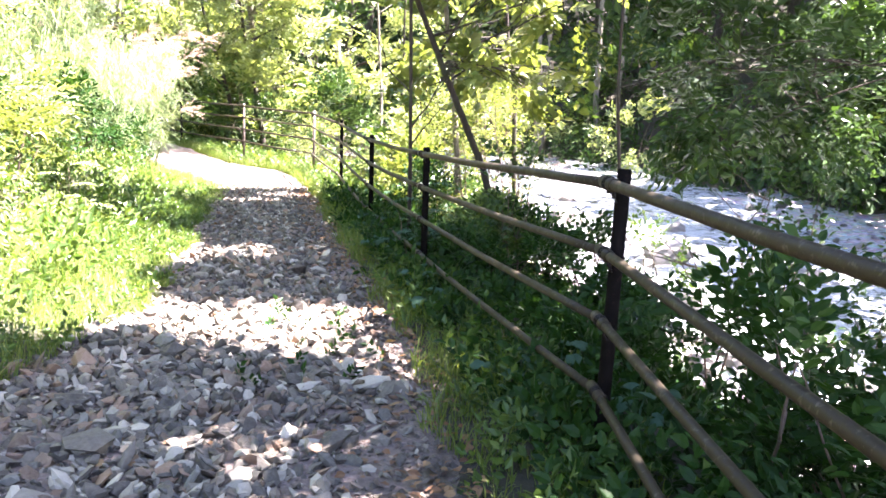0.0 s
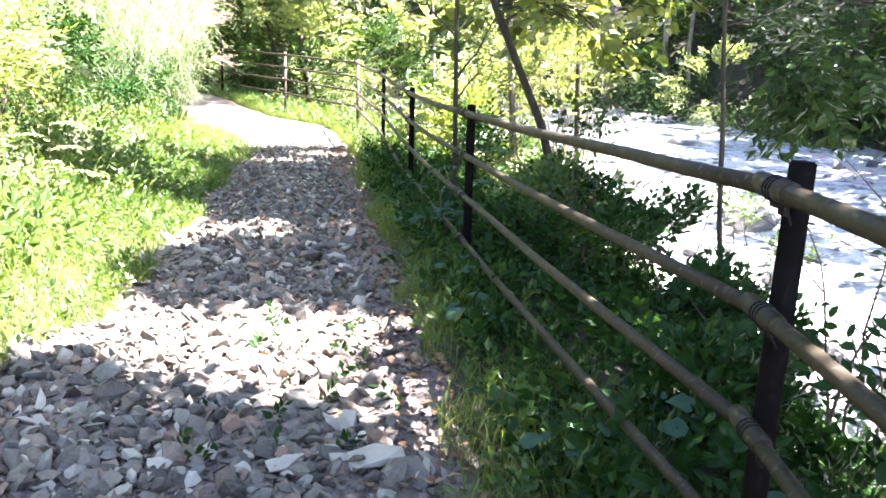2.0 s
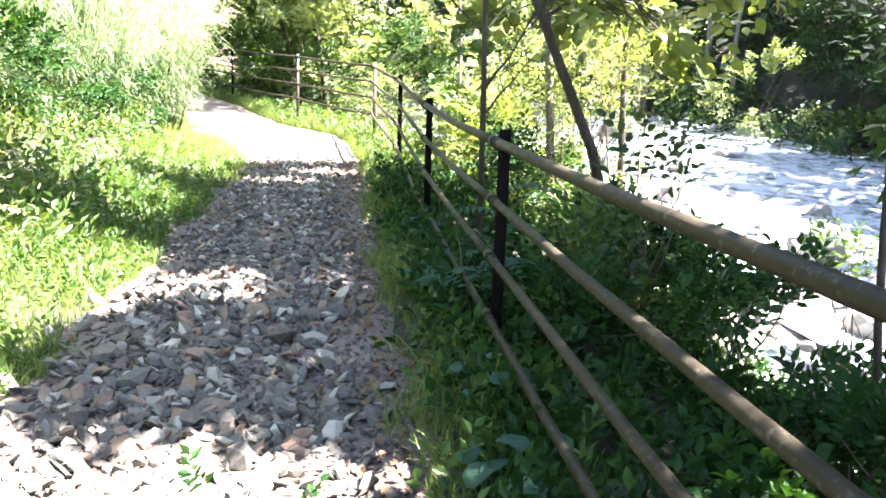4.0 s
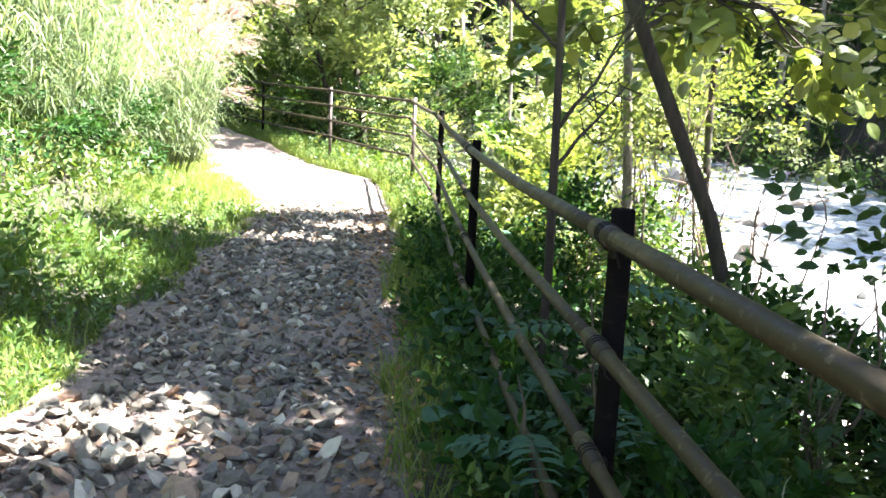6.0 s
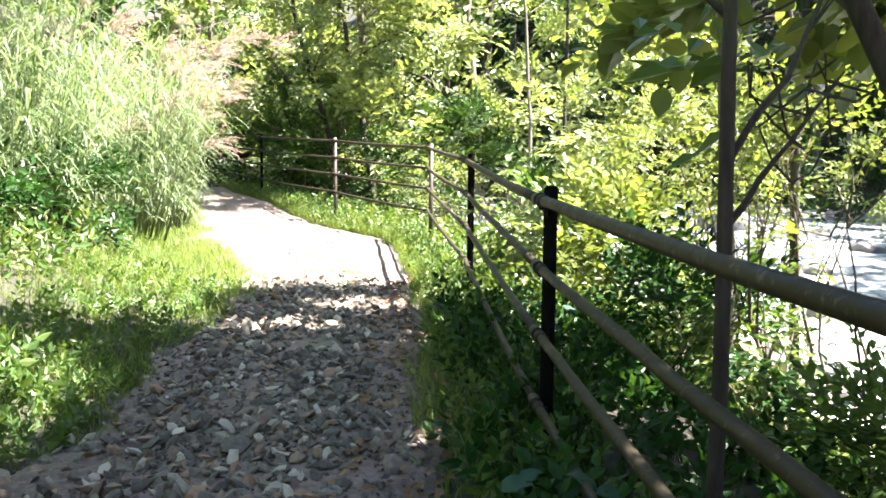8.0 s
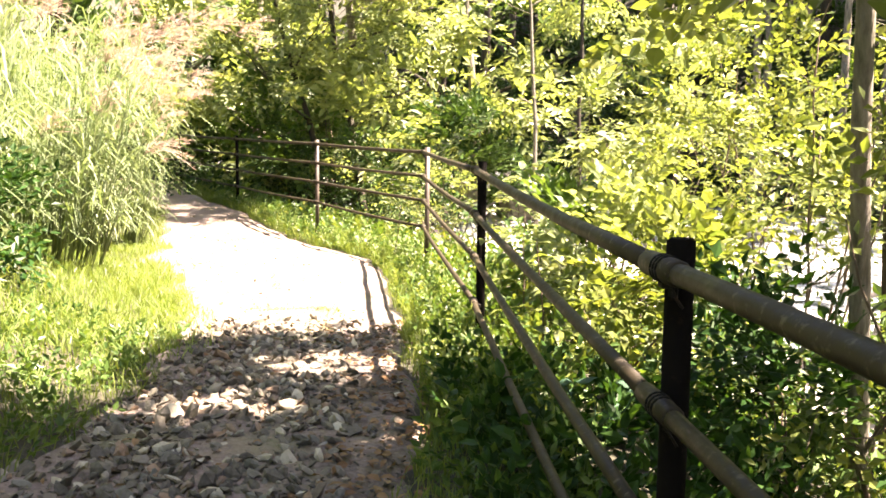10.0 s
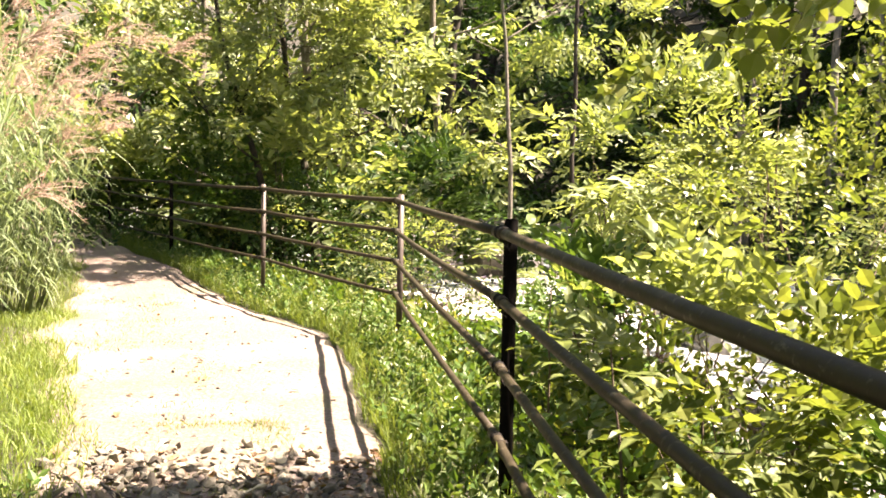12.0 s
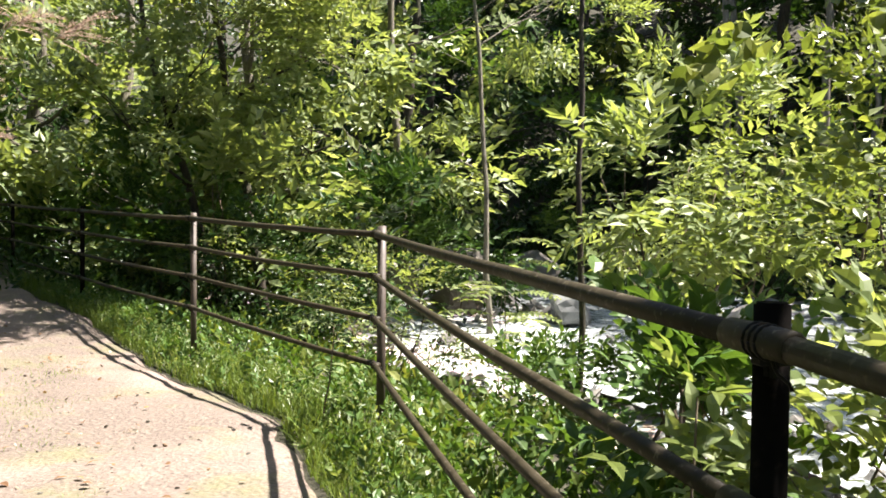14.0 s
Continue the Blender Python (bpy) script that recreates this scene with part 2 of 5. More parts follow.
def sprays(centres, out, count, length, leaf, slim=0.5, fine=False, flat=0.75, droop=0.25):
    """Twigs with leaves in two rows: centres and outward directions, count leaves a twig."""
    n = len(centres)
    d = unit(out + rng.normal(0, 0.45, (n, 3)) * np.array([1, 1, 0.6]))
    up = unit(np.array([0, 0, 1.0]) * flat + rng.normal(0, 0.35, (n, 3)))
    s = unit(np.cross(d, up))
    up = np.cross(s, d)
    k = np.tile(np.arange(count), n)
    i = np.repeat(np.arange(n), count)
    t = (k + 0.5) / count
    sgn = np.where(k % 2 == 0, 1.0, -1.0)[:, None]
    span = (length * rng.uniform(0.7, 1.3, n))[i]
    at = centres[i] + d[i] * (t * span)[:, None] - np.array([0, 0, 1.0]) * (droop * span * t * t)[:, None]
    al = unit(s[i] * sgn + d[i] * (0.35 + t[:, None] * 0.9) + rng.normal(0, 0.22, (len(i), 3)))
    nm = unit(up[i] + rng.normal(0, 0.3, (len(i), 3)))
    ln = leaf * rng.uniform(0.65, 1.25, len(i))
    return leaves(at, al, nm, ln, ln * slim * rng.uniform(0.8, 1.2, len(i)), fine)


def in_ball(n, centre, radius, shell=0.45):
    """Points in an ellipsoid, more of them towards its outside, in loose clusters."""
    k = max(3, n // 26)
    c = unit(rng.normal(size=(k, 3))) * (rng.uniform(0, 1, (k, 1)) ** shell)
    p = c[rng.integers(0, k, n)] + rng.normal(0, 0.14, (n, 3))
    return np.asarray(centre) + p * np.asarray(radius), unit(p + np.array([0, 0, 0.15]))


def wander(a, b, n, amount):
    """Points of a slightly crooked line from a to b."""
    a, b = np.asarray(a, float), np.asarray(b, float)
    t = np.linspace(0, 1, n)[:, None]
    w = np.cumsum(rng.normal(0, amount, (n, 3)), 0)
    w -= w[:1] + (w[-1:] - w[:1]) * t
    return a + (b - a) * t + w


# ---- the lie of the land ----
FENCE = [(0.35, -7.2), (0.5, -3.7), (0.85, -0.2), (1.40, 3.30), (1.39, 7.05), (1.35, 10.2), (1.33, 13.78), (1.15, 17.83), (-0.25, 20.6), (-1.84, 23.5), (-3.5, 26.5), (-5.6, 29.3)]
TOPS = [1.24, 1.24, 1.22, 1.18, 1.07, 1.05, 1.142, 1.232, 1.32, 1.4, 1.5, 1.62]
LINE = np.array([(0.3, -60.0)] + FENCE + [(-40.0, 75.0)])


def beside(x, y):
    """Metres to the stream's side of the fence line (negative: the path's side)."""
    x, y = np.asarray(x, float), np.asarray(y, float)
    best = np.full(x.shape, 1e9)
    sign = np.ones(x.shape)
    for (ax, ay), (bx, by) in zip(LINE[:-1], LINE[1:]):
        dx, dy = bx - ax, by - ay
        t = np.clip(((x - ax) * dx + (y - ay) * dy) / (dx * dx + dy * dy), 0, 1)
        ex, ey = x - ax - t * dx, y - ay - t * dy
        d = np.hypot(ex, ey)
        near = d < best
        sign = np.where(near, np.where(dy * ex - dx * ey > 0, 1.0, -1.0), sign)
        best = np.where(near, d, best)
    return best * sign


def wave(x, y, s=1.0):
    return np.sin(x * 1.7 * s + 0.6 * np.sin(y * 0.9 * s)) * 0.5 + np.sin(y * 1.3 * s + 1.1 + 0.8 * np.sin(x * 1.1 * s)) * 0.5


def bed_z(y):
    return -1.75 + 0.062 * np.clip(y - 6, 0, 70)


def land(x, y):
    """Height of the ground."""
    x, y = np.asarray(x, float), np.asarray(y, float)
    d = beside(x, y)
    climb = 0.085 * np.clip(y - 20.5, 0, 60)
    base = climb * np.clip(1 - np.clip(d, 0, 3) / 3, 0, 1)
    left = np.clip(-d - np.interp(y, [2, 5, 8, 14, 18, 30], [2.9, 2.55, 2.12, 2.1, 3.1, 3.2]), 0, 40)
    bank = 0.30 * left + 0.12 * np.clip(left - 3, 0, 40)
    right = np.clip((d - 0.15) / 3.4, 0, 1)
    fall = (right * right * (3 - 2 * right)) * (bed_z(y))
    far = np.clip(d - 13.0, 0, 60)
    rise = 0.55 * far * np.clip(far / 3, 0, 1)
    rough = 0.05 * wave(x, y, 1.6) * np.clip((np.abs(d + 1.05) - 1.0) / 1.0, 0, 1) + 0.22 * wave(x, y, 0.35) * np.clip((np.abs(d) - 3) / 6, 0, 1)
    return base + bank + fall + rise + rough


def grid(xs, ys, lift=0.0):
    X, Y = np.meshgrid(xs, ys)
    v = np.stack([X, Y, land(X, Y) + lift], -1).reshape(-1, 3)
    nx, ny = len(xs), len(ys)
    i = (np.arange(ny - 1)[:, None] * nx + np.arange(nx - 1)[None]).ravel()
    return v, np.stack([i, i + 1, i + nx + 1, i + nx], 1)


xs = np.concatenate([np.linspace(-900, -40, 14), np.linspace(-36, -8, 29), np.arange(-7, 13, 0.25), np.linspace(13.5, 45, 40), np.linspace(60, 900, 14)])
ys = np.concatenate([np.linspace(-900, -40, 14), np.linspace(-36, -6, 22), np.arange(-5, 36, 0.25), np.linspace(37, 80, 44), np.linspace(95, 900, 14)])
gv, gf = grid(xs, ys)
fc = gv[gf].mean(1)
fd = beside(fc[:, 0], fc[:, 1])
gi = ((fd > 3.1 + 0.3 * wave(fc[:, 0], fc[:, 1], 0.8)) & (fd < 13.4 + 0.5 * wave(fc[:, 1], fc[:, 0], 0.7))).astype(int)
ground = tagged(new("ground", mesh_np("ground", gv, gf, [SOIL, BED], True, gi)), "dark woodland soil falling from the path to a stony stream bed", "ground", kind="structure")

# water in the stream bed
wy = np.arange(-40, 70, 0.5)
woff = np.linspace(-1, 1, 14)
wv = []
tang = np.gradient(np.stack([np.interp(wy, LINE[:, 1], LINE[:, 0]), wy], 1), axis=0)
tang = unit(np.stack([np.convolve(np.pad(tang[:, k], 8, mode="edge"), np.ones(17) / 17, "valid") for k in (0, 1)], 1))
for k, y0 in enumerate(wy):
    x0 = np.interp(y0, LINE[:, 1], LINE[:, 0])
    mid = 8.6 + 0.4 * math.sin(y0 * 0.33)
    for o in woff:
        d = mid + o * 4.3
        px, py = x0 + tang[k, 1] * d, y0 - tang[k, 0] * d
        wv.append((px, py, float(bed_z(py)) + 0.09 + 0.03 * math.sin(px * 3 + py * 2.1)))
n0 = len(woff)
wi = (np.arange(len(wy) - 1)[:, None] * n0 + np.arange(n0 - 1)[None]).ravel()
tagged(new("water", mesh_np("water", wv, np.stack([wi, wi + 1, wi + n0 + 1, wi + n0], 1), WATER, True)), "shallow bright running stream water with white foam", "water", kind="structure")

# path: a strip of trodden gravel on the land
EDGE_Y = [-30, 0, 2, 4, 5, 6, 9, 12, 14, 16, 18, 20, 22.4, 26, 32]
EDGE_L = [-2.0, -1.75, -1.6, -1.4, -1.1, -0.72, -0.62, -0.58, -0.52, -1.2, -1.95, -2.3, -2.85, -5.0, -9.6]
EDGE_R = [0.0, 0.5, 0.85, 1.0, 1.03, 1.05, 1.0, 0.96, 0.9, 0.81, 0.62, -0.42, -1.5, -3.7, -8.2]


def path_edges(y):
    w = 0.05 * np.sin(y * 3.1) + 0.04 * np.sin(y * 7.3 + 1)
    return np.interp(y, EDGE_Y, EDGE_L) + w, np.interp(y, EDGE_Y, EDGE_R) + 0.6 * w


py_ = np.arange(-30, 32, 0.14)
u_ = np.linspace(0, 1, 17)
lo, hi = path_edges(py_)
PX = lo[:, None] + (hi - lo)[:, None] * u_[None]
PY = np.repeat(py_[:, None], len(u_), 1)
rel = 0.012 * wave(PX, PY, 4) + 0.008 * wave(PY, PX, 9)
PZ = land(PX, PY) + 0.004 + np.where((u_[None] > 0) & (u_[None] < 1), 0.022 + rel, -0.02)
pi_ = (np.arange(len(py_) - 1)[:, None] * len(u_) + np.arange(len(u_) - 1)[None]).ravel()
path = tagged(new("path", mesh_np("path", np.stack([PX, PY, PZ], -1).reshape(-1, 3), np.stack([pi_, pi_ + 1, pi_ + len(u_) + 1, pi_ + len(u_)], 1), DIRT, True)),
              "trodden gravel and dirt footpath strewn with stones", "path", kind="structure")


def on_path(x, y):
    return land(x, y) + 0.026


# ---- fence ----
def rod(a, b, r, sides=12, sag=0.0):
    n = 9
    p = wander(a, b, n, 0.0016)
    p[:, 2] -= sag * np.sin(np.linspace(0, np.pi, n))
    return tube(p, np.full(n, r) * (1 + rng.normal(0, 0.012, n)), sides)


DROPS = (0.05, 0.305, 0.56, 0.835)
LOOSE = (0.04, 0.33, 0.64, 1.02)  # the rails hang lower at the post behind the start
fence = thing("fence", (0, 0, 0), "four-rail fence of weathered brown steel pipe beside the path", "fence")
for k, ((x, y), top) in enumerate(zip(FENCE, TOPS)):
    # two posts get the brown that imitates sun on dark paint
    brown = k in (7, 8)
    low = float(land(x, y)) - 0.25
    lean = 0.03 if k == 3 else 0.0
    bm = bmesh.new()
    bmesh.ops.create_cone(bm, cap_ends=True, segments=20, radius1=0.027, radius2=0.027, depth=top - low)
    rim = [e for e in bm.edges if all(v.co.z > 0 for v in e.verts)]
    bmesh.ops.bevel(bm, geom=rim, offset=0.004, segments=2, affect="EDGES")
    me = bpy.data.meshes.new("post")
    bm.to_mesh(me)
    bm.free()
    for p in me.polygons:
        p.use_smooth = len(p.vertices) == 4
    me.materials.append(POST_SUNLIT if brown else POST)
    post = child("post", me, fence, "steel post in brown lightened to look sunlit" if brown else "black-painted steel post with a flat cap")
    post.matrix_local = Matrix.Translation((x, y, (top + low) / 2)) @ Matrix.Rotation(lean, 4, "Y")
for k in range(len(FENCE) - 1):
    (ax, ay), (bx, by) = FENCE[k], FENCE[k + 1]
    d = Vector((bx - ax, by - ay, 0)).normalized()
    off = Vector((-d.y, d.x, 0)) * 0.047
    for j, drop in enumerate(DROPS):
        r = 0.02 if j == 0 else 0.0175
        a = Vector((ax, ay, TOPS[k] - (LOOSE[j] if k == 2 else drop))) + off - d * 0.05
        b = Vector((bx, by, TOPS[k + 1] - drop)) + off - d * 0.055
        child("rail", mesh_np("rail", *rod(a, b, r, sag=0.008 + 0.006 * rng.random()), RAIL, True), fence)
        # sleeve over the joint and a clamp that holds it to the post
        joint = Vector((bx, by, TOPS[k + 1] - drop)) + off
        ends = [joint + d * u for u in (-0.135, -0.13, -0.03, 0.035, 0.04)]
        child("rail_sleeve", mesh_np("rail_sleeve", *tube(np.array(ends), np.array([r, r + 0.0045, r + 0.005, r + 0.0045, r]), 12), RAIL, True), fence)
        across = -off.normalized()
        bm = bmesh.new()
        bmesh.ops.create_cube(bm, size=1.0)
        bmesh.ops.scale(bm, vec=(0.03, 0.05, 0.022), verts=bm.verts)
        bmesh.ops.bevel(bm, geom=bm.edges[:], offset=0.003, segments=1, affect="EDGES")
        for q in (-0.008, 0.008):
            bolt = bmesh.ops.create_cone(bm, cap_ends=True, segments=6, radius1=0.007, radius2=0.007, depth=0.02)["verts"]
            bmesh.ops.translate(bm, vec=(q, 0.0, -0.018), verts=bolt)
        me = bpy.data.meshes.new("clamp")
        bm.to_mesh(me)
        bm.free()
        me.materials.append(WIRE)
        clamp = child("clamp", me, fence, "dark bolted clamp under the rail")
        clamp.matrix_local = Matrix.Translation(joint + across * 0.02 - d * 0.045 - Vector((0, 0, r + 0.006))) @ Matrix.Rotation(math.atan2(across.y, across.x) - math.pi / 2, 4, "Z")
        # wire binding round rail and post, with a twisted tail
        c = Vector((bx, by, TOPS[k + 1] - drop)) + off
        pieces = []
        for w in range(3):
            s = np.linspace(0, 2 * np.pi, 15)
            o = d * (-0.075 + 0.016 * w)
            ring = np.array([(c.x + o.x + math.cos(t) * off.x / 0.047 * (r + 0.004), c.y + o.y + math.cos(t) * off.y / 0.047 * (r + 0.004), c.z + math.sin(t) * (r + 0.004)) for t in s])
            pieces.append(tube(ring, np.full(15, 0.0038), 6))
        tail = wander((c.x - d.x * 0.08, c.y - d.y * 0.08, c.z - r), (c.x - d.x * 0.10 + 0.02, c.y - d.y * 0.1, c.z - r - 0.045), 5, 0.004)
        pieces.append(tube(tail, np.full(5, 0.003), 5))
        child("binding", mesh_np("binding", *joined(pieces), WIRE, True), fence, "black twisted wire binding")


# ---- trees ----
def make_tree(name, base, trunk, radius, limbs, label, bark=BARK, leafmat=LEAF_GREEN, leaf=0.09, per=9, spray=0.42, fine=False, slim=0.5, group="", droop=0.25, flat=0.75, canopy=False):
    """A tree: trunk through points, limbs (start along the trunk 0 to 1, crown centre, crown radii, sprays)."""
    ob = thing(name, base, label, "tree", group)
    base = np.asarray(base, float)
    tp = np.asarray(trunk, float) - base
    t = np.linspace(0, 1, 14)
    seg = np.linspace(0, 1, len(tp))
    line = np.stack([np.interp(t, seg, tp[:, k]) for k in range(3)], 1)
    line[1:-1] += rng.normal(0, radius * 0.35, (12, 3)) * np.array([1, 1, 0])
    rad = radius * (1 - 0.72 * t)
    rad[0] *= 1.35
    child("trunk", mesh_np("trunk", *tube(line, rad, 12), bark, True), ob)
    crown = []
    for start, centre, radii, n in limbs:
        c = np.asarray(centre, float) - base
        s = np.array([np.interp(start, t, line[:, k]) for k in range(3)])
        r0 = np.interp(start, t, rad) * 0.55
        main = wander(s, c, 8, 0.05 * np.linalg.norm(c - s) / 3)
        pieces = [tube(main, np.linspace(r0, r0 * 0.25, 8), 7)]
        high = centre[2] > 4.4 and canopy
        n = int(n * 1.2) if high else n
        pts, out = in_ball(n, c, radii)
        for _ in range(4 if name == "woodland_tree" else 7):
            e = pts[rng.integers(0, n)]
            pieces.append(tube(wander(main[rng.integers(3, 8)], e, 5, 0.05), np.linspace(r0 * 0.35, 0.004, 5), 4))
        child("limb", mesh_np("limb", *joined(pieces), bark, True), ob)
        crown.append(sprays(pts, out, per, spray, leaf * 1.45 if high else leaf, slim, fine if not high else False, flat, droop))
    if crown:
        child("crown", mesh_np("crown", *joined(crown), leafmat), ob)
    return ob


def gz(x, y):
    return float(land(x, y))


# slim trees between fence and stream, whose crowns shade the path
T = "trees beside the stream"
make_tree("slim_tree", (1.63, 9.08, gz(1.63, 9.08) - 0.05), [(1.63, 9.08, -0.3), (1.58, 9.07, 1.5), (1.55, 9.1, 4.0), (1.8, 9.2, 7.0)], 0.024,
          [(0.27, (2.15, 9.35, 2.0), (0.3, 0.3, 0.12), 5), (0.33, (1.15, 9.3, 2.25), (0.3, 0.3, 0.12), 4), (0.24, (1.95, 9.2, 1.4), (0.22, 0.2, 0.1), 4), (0.45, (3.5, 10.6, 5.7), (0.7, 1.3, 0.8), 280), (0.6, (3.15, 9.95, 5.0), (0.85, 1.25, 0.8), 320), (0.6, (1.65, 10.2, 5.2), (1.1, 1.3, 0.6), 150), (0.6, (1.75, 9.6, 5.0), (1.3, 0.6, 0.5), 210), (0.65, (1.75, 11.7, 5.3), (1.0, 0.8, 0.6), 40), (0.9, (3.8, 10.8, 6.3), (0.7, 1.3, 0.8), 200)],
          "slim upright young tree with a thin dark trunk behind the fence", leaf=0.12, slim=0.55, group=T, canopy=True)
make_tree("leaning_tree", (2.89, 8.9, gz(2.89, 8.9) - 0.1), [(2.92, 8.9, -0.8), (2.31, 9.2, 0.9), (1.72, 9.5, 2.4), (1.25, 9.9, 4.4), (1.0, 10.4, 7.0)], 0.045,
          [(0.4, (3.3, 9.5, 2.55), (0.8, 1.0, 0.3), 34), (0.42, (2.5, 9.4, 2.75), (0.7, 0.7, 0.25), 22), (0.45, (3.7, 10.8, 2.9), (0.9, 0.9, 0.3), 34), (0.6, (2.95, 11.4, 5.0), (0.9, 1.2, 0.8), 190), (0.7, (3.2, 12.0, 5.8), (0.7, 1.0, 0.7), 110), (0.38, (2.5, 11.5, 2.35), (0.7, 0.7, 0.25), 26), (0.36, (3.3, 12.2, 2.3), (0.8, 0.7, 0.3), 30), (0.4, (2.2, 9.6, 1.8), (0.4, 0.45, 0.2), 16), (0.42, (2.75, 9.6, 1.8), (0.5, 0.5, 0.2), 22), (0.42, (3.2, 10.3, 1.85), (0.6, 0.6, 0.22), 24), (0.75, (5.4, 9.8, 4.8), (1.0, 0.9, 0.7), 50)],
          "dark leaning tree trunk with broad yellow-green leaves overhead", leafmat=LEAF_YELLOW, leaf=0.12, fine=2, slim=0.72, group=T, canopy=True)
make_tree("slim_tree", (2.92, 12.25, gz(2.92, 12.25) - 0.1), [(2.92, 12.25, -1.0), (2.72, 12.1, 1.5), (2.3, 11.8, 4.0), (2.1, 11.6, 7.0)], 0.05,
          [(0.5, (3.7, 12.6, 3.9), (0.6, 0.6, 0.3), 14), (0.65, (2.95, 13.05, 5.0), (0.65, 0.9, 0.6), 120)],
          "slim pale-barked tree on the slope to the stream", bark=BARK_PALE, leaf=0.12, slim=0.55, group=T, canopy=True)
# these boughs take the darkened leaf, as if shaded by the canopy
make_tree("bough_tree", (6.2, 5.2, gz(6.2, 5.2) - 0.1), [(6.2, 5.2, -2.0), (6.0, 5.3, 1.5), (5.6, 5.7, 4.0), (5.0, 6.3, 7.0)], 0.06,
          [(0.4, (4.1, 7.5, 1.8), (1.0, 1.0, 0.5), 120), (0.42, (5.3, 8.5, 1.7), (1.3, 1.2, 0.7), 190), (0.45, (6.5, 7.6, 2.1), (1.4, 1.4, 0.8), 170), (0.45, (7.6, 9.6, 2.2), (1.6, 1.5, 0.9), 170), (0.6, (4.0, 7.3, 5.0), (1.2, 1.1, 0.8), 340), (0.65, (3.4, 6.6, 4.9), (1.0, 0.5, 0.6), 130), (0.7, (3.2, 6.7, 5.2), (0.85, 0.65, 0.5), 260), (0.65, (5.0, 7.7, 4.8), (0.9, 1.2, 0.7), 260), (0.7, (5.0, 8.8, 4.8), (0.8, 0.7, 0.6), 70), (0.7, (4.1, 8.6, 5.2), (1.15, 0.95, 0.8), 330), (0.75, (4.7, 5.7, 5.1), (1.25, 1.0, 0.8), 260), (0.8, (6.0, 8.2, 4.9), (1.5, 1.7, 0.8), 360), (0.85, (5.4, 6.4, 4.7), (1.4, 1.3, 0.8), 330)],
          "streamside tree with dense hanging boughs, green darkened for shade", leafmat=LEAF_SHADE, leaf=0.12, slim=0.5, group=T, canopy=True)
make_tree("bough_tree", (4.2, 1.4, gz(4.2, 1.4) - 0.1), [(4.2, 1.4, -1.5), (4.2, 1.4, 2.0), (4.0, 1.6, 5.0), (3.9, 1.8, 7.0)], 0.08,
          [(0.5, (3.7, 0.4, 5.0), (1.5, 1.3, 0.8), 360), (0.6, (3.7, 2.5, 5.0), (1.5, 1.3, 0.8), 460), (0.7, (3.9, 4.1, 4.8), (1.5, 0.9, 0.7), 400), (0.6, (2.3, 2.2, 5.0), (1.3, 1.3, 0.7), 300), (0.7, (2.3, 4.0, 4.9), (1.3, 0.75, 0.6), 290), (0.7, (1.45, 3.4, 5.2), (0.8, 1.0, 0.6), 230), (0.7, (1.95, 4.3, 5.2), (1.0, 0.5, 0.45), 180), (0.75, (6.0, 3.6, 4.6), (1.5, 1.7, 0.8), 360), (0.7, (5.4, 1.2, 4.8), (1.5, 1.5, 0.8), 300), (0.7, (4.9, 2.7, 5.0), (0.9, 0.9, 0.6), 220), (0.85, (3.8, -1.8, 5.2), (1.6, 1.5, 0.9), 300)],
          "streamside tree with dense boughs in shade-darkened green", leafmat=LEAF_SHADE, leaf=0.12, slim=0.55, group=T, canopy=True)
make_tree("slim_tree", (2.78, 6.2, gz(2.78, 6.2) - 0.1), [(2.78, 6.2, -0.9), (2.67, 6.2, 0.6), (2.6, 6.25, 1.8), (2.75, 6.4, 4.4)], 0.02,
          [(0.55, (3.1, 7.0, 1.6), (0.6, 0.6, 0.3), 36), (0.6, (3.6, 6.3, 1.85), (0.6, 0.6, 0.3), 34)],
          "thin dark-stemmed young tree against the bright stream", leafmat=LEAF_SHADE, leaf=0.1, slim=0.5, group=T)
# thin trunks farther up the stream
make_tree("slim_tree", (3.4, 20.7, gz(3.4, 20.7) - 0.1), [(3.4, 20.7, -1.2), (3.36, 20.7, 2.0), (3.4, 20.8, 5.0), (3.5, 20.9, 7.5)], 0.036,
          [(0.6, (4.2, 21.6, 5.0), (1.3, 1.2, 0.7), 120), (0.8, (3.0, 21.4, 6.0), (1.3, 1.2, 0.8), 140)], "slim dark-trunked tree near the stream", leaf=0.12, group=T)
make_tree("slim_tree", (3.5, 25.6, gz(3.5, 25.6) - 0.1), [(3.6, 25.6, -0.8), (3.5, 25.6, 2.0), (3.3, 25.7, 5.0), (3.2, 25.9, 8.0)], 0.05,
          [(0.55, (4.4, 26.2, 4.6), (1.4, 1.3, 0.7), 130), (0.8, (2.6, 26.6, 6.0), (1.5, 1.4, 0.9), 150)], "slim pale-barked tree with leaves paled to look sunlit", BARK_PALE, LEAF_PALE_SUN, 0.13, group=T)
